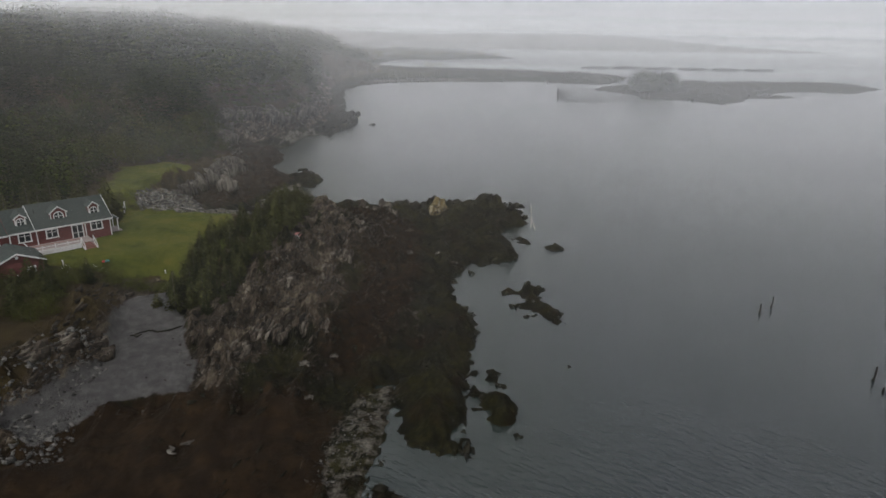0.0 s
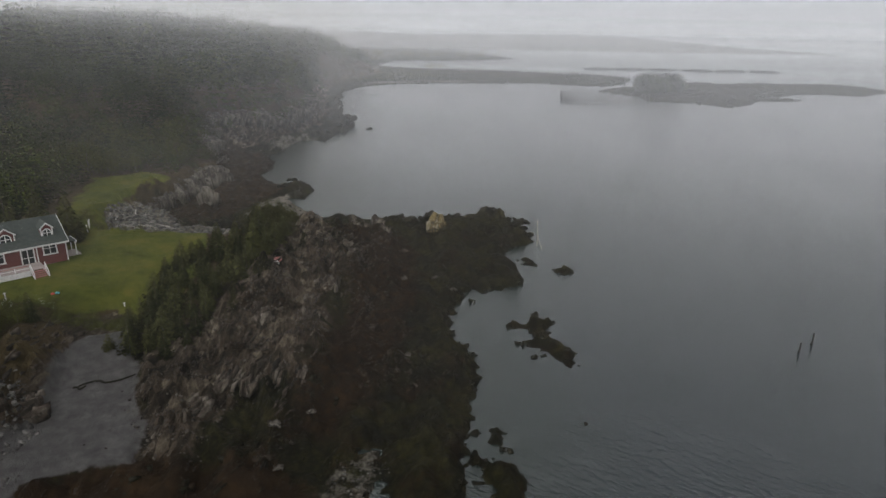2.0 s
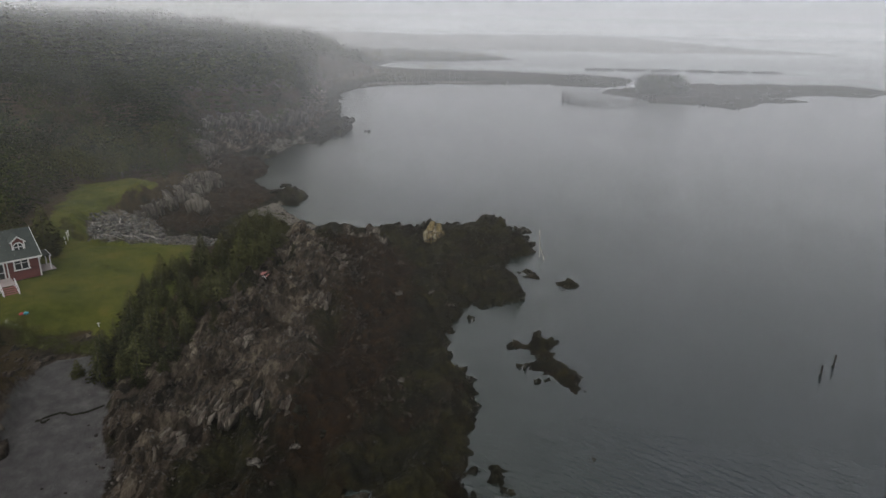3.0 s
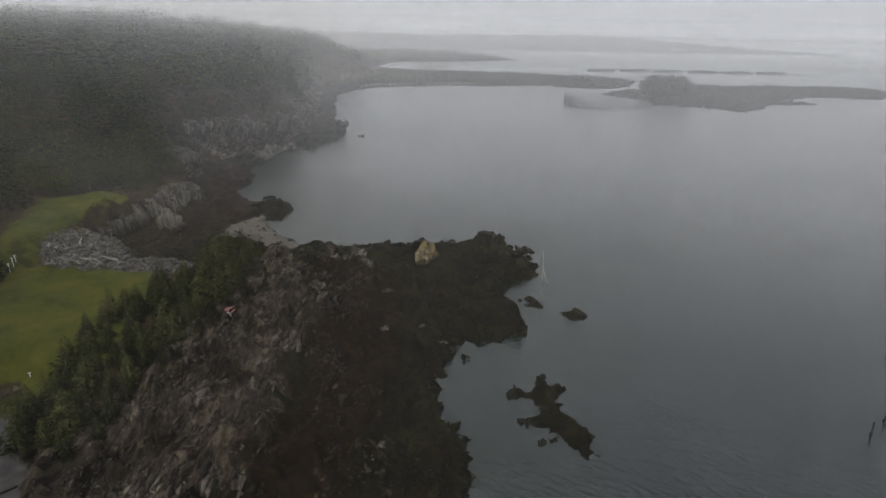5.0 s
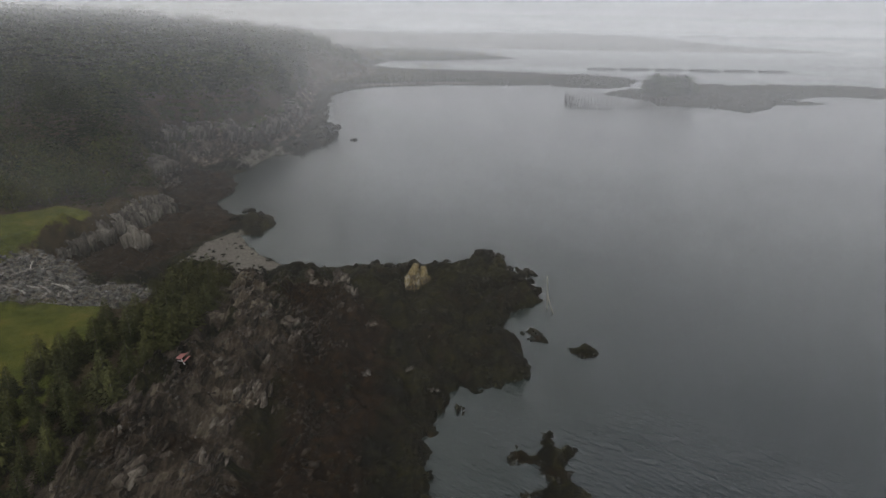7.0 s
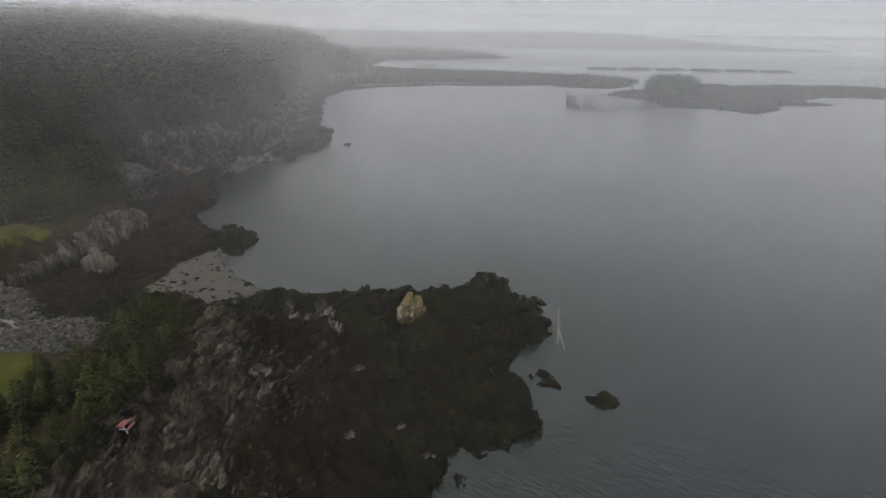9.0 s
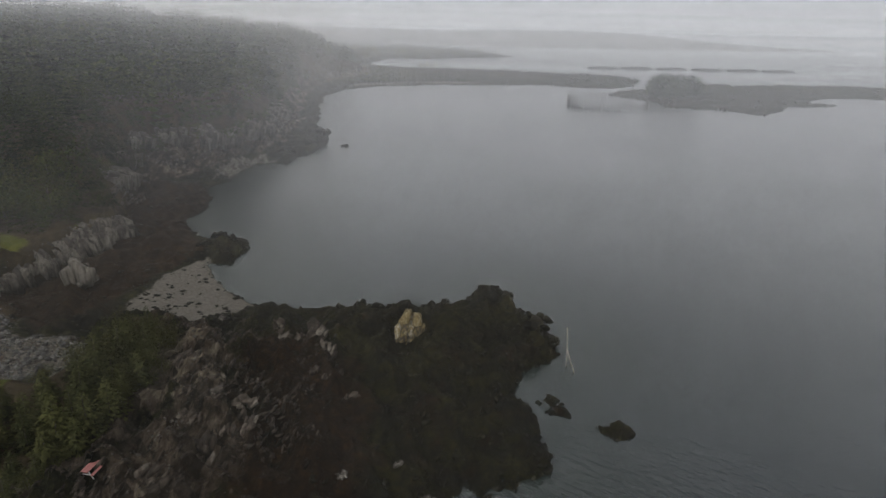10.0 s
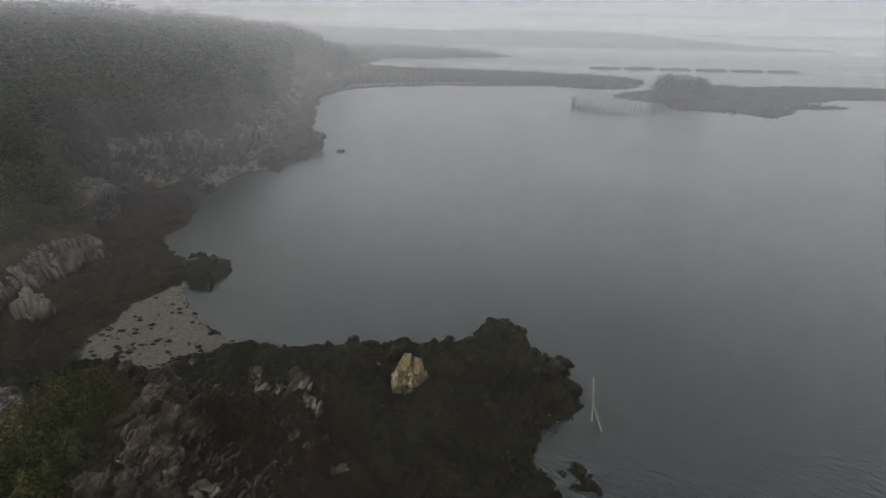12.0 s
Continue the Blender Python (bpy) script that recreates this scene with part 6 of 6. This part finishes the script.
stuff("bank_stones", tilted(CHIPS, 1000, [(-46, 40), (-30, 40), (-33, 52), (-32.5, 57), (-36, 63), (-39.5, 66), (-41, 58)], (0.15, 0.75), 38,
      lambda x, y, z, dl, du, be, fl, ru: (np.abs(fl + 0.5) < 1.6 + 1.2 * fbm(x / 4, y / 4, 39, 2)) & (du < 0.5), 25), STONES, "pale stones along the edge of the mud flat", "stones")
stuff("inlet_gravel", tilted(CHIPS, 260, [(-10, 44), (-7, 46), (-3, 58), (-4, 63), (-7, 60), (-10, 54)], (0.1, 0.36), 40, lambda x, y, z, dl, du, be, fl, ru: dl > -0.8, 30), STONES, "pale gravel at the head of the small inlet", "stones")
stuff("beach_weed", tilted(CHIPS, 420, [(-20, 139), (-26, 146), (-34, 158), (-39, 150), (-39, 136), (-31, 127), (-24, 133)], (0.25, 0.9), 41,
      lambda x, y, z, dl, du, be, fl, ru: ((be < 0.9) | (fbm(x / 2, y / 2, 42, 2) > 0.60)) & (fbm(x / 1.5, y / 1.5, 43, 2) > 0.42) & (dl > -0.5), 12), DARK_ROCK, "dark weed clumps along the sand beach", "seaweed")


stuff("fringe_rocks", tilted(CHIPS, 1500, [(-12, 40), (6, 46), (10, 80), (17, 100), (24, 130), (16, 146), (-24, 144), (-36, 170), (-40, 172), (-20, 136), (8, 134), (10, 106), (-1, 96), (-2, 60), (-10, 62)], (0.25, 1.3), 47,
      lambda x, y, z, dl, du, be, fl, ru: (np.abs(dl + 0.2) < 1.0) & (be < -1.0) & (fbm(x / 5, y / 5, 48, 2) > 0.42), 30, sink=0.3), DARK_ROCK, "small weedy rocks along the water's edge", "rock")


# ---- driftwood in the cove ----
def driftwood(x, y, long, turn, tilt, seed):
    t = thing("driftwood_log", "bleached driftwood log lying on the rubble", "log", pose(x, y, ground_at(x, y) + 0.16, 0, 0, turn), "driftwood logs in the cove")
    part("log", pole((-long / 2, 0, 0), (long / 2, 0, tilt), 0.15, 0.07, 8, 0.08, seed), DRIFT, t)
    part("branch_stub", pole((long * 0.15, 0, tilt * 0.6), (long * 0.28, 0.22, tilt + 0.3), 0.045, 0.02, 6, 0.0, seed), DRIFT, t)


for k, (x, y) in enumerate(scatter([(-60, 124), (-57, 130), (-50, 127), (-44, 117), (-46, 110), (-53, 111)], 22, 1.4, 13)):
    driftwood(x, y, 1.5 + 2.6 * rr.uniform(), rr.uniform(0, 180), rr.uniform(0, 0.35), k)


# ---- poles in the water and on the point ----
for x, y, hgt, a, b in [(46.3, 83.2, 1.35, 0.10, 0.03), (49.1, 85.4, 1.6, 0.15, 0.05), (50.6, 64.8, 1.75, 0.16, 0.05), (50.2, 62.4, 0.5, 0.05, 0.02)]:
    t = thing("mooring_stake", "dark weathered stake standing in the water", "stake", pose(x, y, -2.5), "stakes of an old weir")
    part("shaft", pole((0, 0, 0), (a, b, 2.5 + hgt), 0.13, 0.10, 9, 0.02, 3), TARRED, t)
    part("weed_collar", pole((0, 0, 2.1), (0.02, 0, 2.75), 0.17, 0.14, 9, 0.01, 5), DARK_ROCK, t, "dark weed round the foot")
t = thing("marker_pole", "pale peeled pole standing at the tip of the headland", "pole", pose(19.3, 123.6, -0.8))
part("shaft", pole((0, 0, 0), (-0.2, 0.5, 5.6), 0.06, 0.04, 8, 0.03, 8), PEELED, t)
part("brace", pole((0.7, -1.9, 0.3), (-0.1, 0.25, 3.2), 0.06, 0.04, 7, 0.03, 9), PEELED, t)


# A broken edge of turf and stone that steps across the mud flat.
def mud_edge(ends, seed):
    r = np.random.default_rng(seed)
    (x0, y0), (x1, y1) = ends
    k = np.linspace(0, 1, 40)
    x = x0 + (x1 - x0) * k
    y = y0 + (y1 - y0) * k + 0.5 * np.sin(7 * k) * (1 - k) + 0.22 * np.cumsum(r.normal(0, 0.35, 40)) * np.sin(math.pi * k)
    wide = (0.06 + 0.08 * np.abs(np.sin(9 * k + 1))) * np.sin(math.pi * np.clip(k, 0.02, 0.98)) ** 0.3
    rows_ = []
    for dx, up in ((-1.0, -0.15), (-0.8, 0.10), (0.2, 0.16), (1.0, 0.05), (1.0, -0.15)):
        yy = y + dx * wide
        rows_.append(np.stack([x, yy, ground_at(x, yy) + up + r.normal(0, 0.015, 40)], -1))
    n = len(k)
    i = (np.arange(4)[:, None] * n + np.arange(n - 1)).ravel()
    me = mesh_of("mud_edge", np.concatenate(rows_), np.stack([i, i + 1, i + 1 + n, i + n], -1), [DARK_ROCK])
    return tagged(new("mud_edge", me), "dark ragged step across the grey mud flat", "ledge", kind="structure")


mud_edge([(-34.4, 67.3), (-29.8, 69.4)], 5)
mud_edge([(-34.8, 66.9), (-33.7, 67.3)], 8)


# ---- fish weir, pens, island and far shore ----
def weir():
    w = thing("fish_weir", "ring of tall dark stakes with netting beside the island", "weir", pose(97, 412, -3))
    pts = [(21 * math.cos(a), 27 * math.sin(a)) for a in np.linspace(radians(25), radians(335), 58)]
    pts += [(19 + 2.6 * k, -10 - 0.6 * k) for k in range(6)]
    rs = np.random.default_rng(61)
    for k, (x, y) in enumerate(pts):
        top = rs.uniform(6.4, 8.6)
        part("stake", pole((x, y, 0), (x + rs.normal(0, 0.25), y + rs.normal(0, 0.25), top), 0.24, 0.18, 6, 0.05, k), TARRED, w)
    for k, ((x0, y0), (x1, y1)) in enumerate(zip(pts[:57], pts[1:58])):
        part("rail", pole((x0, y0, 5.2), (x1, y1, 5.2), 0.13, 0.13, 5, 0.0, k), TARRED, w)
        if 20 < k < 46 and k % 5:
            bm = bmesh.new()
            for s in range(9):
                u = (s + 0.5) / 9
                x, y = x0 + (x1 - x0) * u, y0 + (y1 - y0) * u
                got = pole((x, y, 2.6), (x, y, 4.4), 0.07, 0.07, 4)
                tmp = bpy.data.meshes.new("tmp")
                got.to_mesh(tmp)
                got.free()
                bm.from_mesh(tmp)
                bpy.data.meshes.remove(tmp)
            part("netting", bm, NET, w)


weir()


def torus(big, small, z, n=48, m_=8):
    bm = bmesh.new()
    ring = [[bm.verts.new(((big + small * math.cos(b)) * math.cos(a), (big + small * math.cos(b)) * math.sin(a), z + small * math.sin(b))) for b in np.linspace(0, 2 * math.pi, m_, endpoint=False)]
            for a in np.linspace(0, 2 * math.pi, n, endpoint=False)]
    for i in range(n):
        for j in range(m_):
            bm.faces.new((ring[i][j], ring[(i + 1) % n][j], ring[(i + 1) % n][(j + 1) % m_], ring[i][(j + 1) % m_]))
    return bm


def fish_pen():
    p = thing("fish_pen", "grey circular floating fish pen with a net rail", "fish pen", pose(190, 800, 0), "row of fish pens")
    part("float", torus(16.5, 0.4, 0.25), PEN, p)
    part("float", torus(15.2, 0.35, 0.25), PEN, p)
    part("handrail", torus(16.0, 0.14, 1.7), PEN, p)
    for k in range(24):
        a = 2 * math.pi * k / 24
        part("post", pole((16.0 * math.cos(a), 16.0 * math.sin(a), 0.3), (16.0 * math.cos(a), 16.0 * math.sin(a), 1.7), 0.12, 0.12, 5), PEN, p)
    bm = bmesh.new()
    for k in range(120):
        a, b = 2 * math.pi * k / 120, 2 * math.pi * (k + 6) / 120
        q0, q1 = Vector((16.0 * math.cos(a), 16.0 * math.sin(a), 1.6)), Vector((16.0 * math.cos(b), 16.0 * math.sin(b), 0.3))
        side = Vector((0, 0, 0.16))
        v = [bm.verts.new(c) for c in (q0 - side, q1 - side, q1 + side, q0 + side)]
        bm.faces.new(v)
    part("net", bm, PEN, p)
    return p


pen = fish_pen()
for k in range(1, 6):
    copy_thing(pen, pose(190 + 40.0 * k, 806 - 1.5 * k, 0, 0, 0, 7 * k))


def thicket(name, poly, count, low, high, seed, label, mat=LEAVES, protos=None):
    rs = np.random.default_rng(seed)
    q = scatter(poly, count, 0.5, seed)
    zz = land(q[:, 0], q[:, 1])[0]
    spots = [(rs.integers(5), x, y, z_ - 0.4, rs.uniform(0, 6.28), h_ * 1.0, h_) for (x, y), z_, h_ in zip(q, zz, rs.uniform(low, high, len(q)))]
    return joined(name, protos or (DIM_BROAD if mat is LEAVES else DIM_SPRUCE), spots, mat, label, "trees")


thicket("island_thicket", [(137, 446), (150, 446), (164, 456), (172, 472), (170, 488), (156, 494), (144, 486), (138, 466)], 260, 7.0, 11.5, 71, "rounded thicket of low trees on the island", HILL_NEEDLES, FAR_BROAD)
thicket("island_scrub", [(190, 480), (250, 500), (330, 535), (350, 555), (290, 570), (200, 560)], 70, 1.0, 2.4, 72, "low scrub along the island's back", LEAVES)
thicket("spit_trees", [(-14, 690), (-2, 690), (4, 700), (-6, 706), (-14, 702)], 16, 4.0, 8.0, 73, "clump of trees on the low spit", LEAVES)
thicket("spit_scrub", [(-60, 545), (-10, 560), (60, 575), (120, 575), (110, 640), (20, 690), (-50, 660)], 150, 1.0, 2.8, 74, "low scrub on the grassy spit", LEAVES)
thicket("far_point_trees", [(-110, 960), (-20, 975), (40, 1030), (105, 1085), (75, 1180), (-60, 1300), (-160, 1300)], 300, 5.0, 12.0, 75, "far line of trees on a foggy point", LEAVES)
thicket("far_spruces", [(-160, 720), (-80, 760), (-90, 950), (-200, 1000), (-260, 850)], 260, 7.0, 12.0, 76, "far spruces beyond the hill in fog", NEEDLES)
stuff("island_rocks", tilted(CHIPS, 700, ISLAND, (0.6, 3.0), 81, lambda x, y, z, dl, du, be, fl, ru: dl > -1, 18), DARK_ROCK, "dark ledges and rocks of the low island", "rock")
stuff("spit_rocks", tilted(CHIPS, 600, [(-45, 500), (0, 524), (80, 538), (110, 526), (150, 545), (185, 628), (130, 672), (60, 716), (60, 690), (120, 640), (105, 560), (0, 552), (-50, 520)], (0.8, 4.0), 82,
      lambda x, y, z, dl, du, be, fl, ru: dl > -2, 18), DARK_ROCK, "dark rocks along the low spit", "rock")
stuff("lagoon_ledges", tilted(CHIPS, 60, [(60, 760), (150, 740), (160, 760), (70, 790)], (2.0, 7.0), 83, lambda x, y, z, dl, du, be, fl, ru: dl < 0, 5, sink=-0.6), DARK_ROCK, "low half-drowned ledges beyond the spit", "rock")
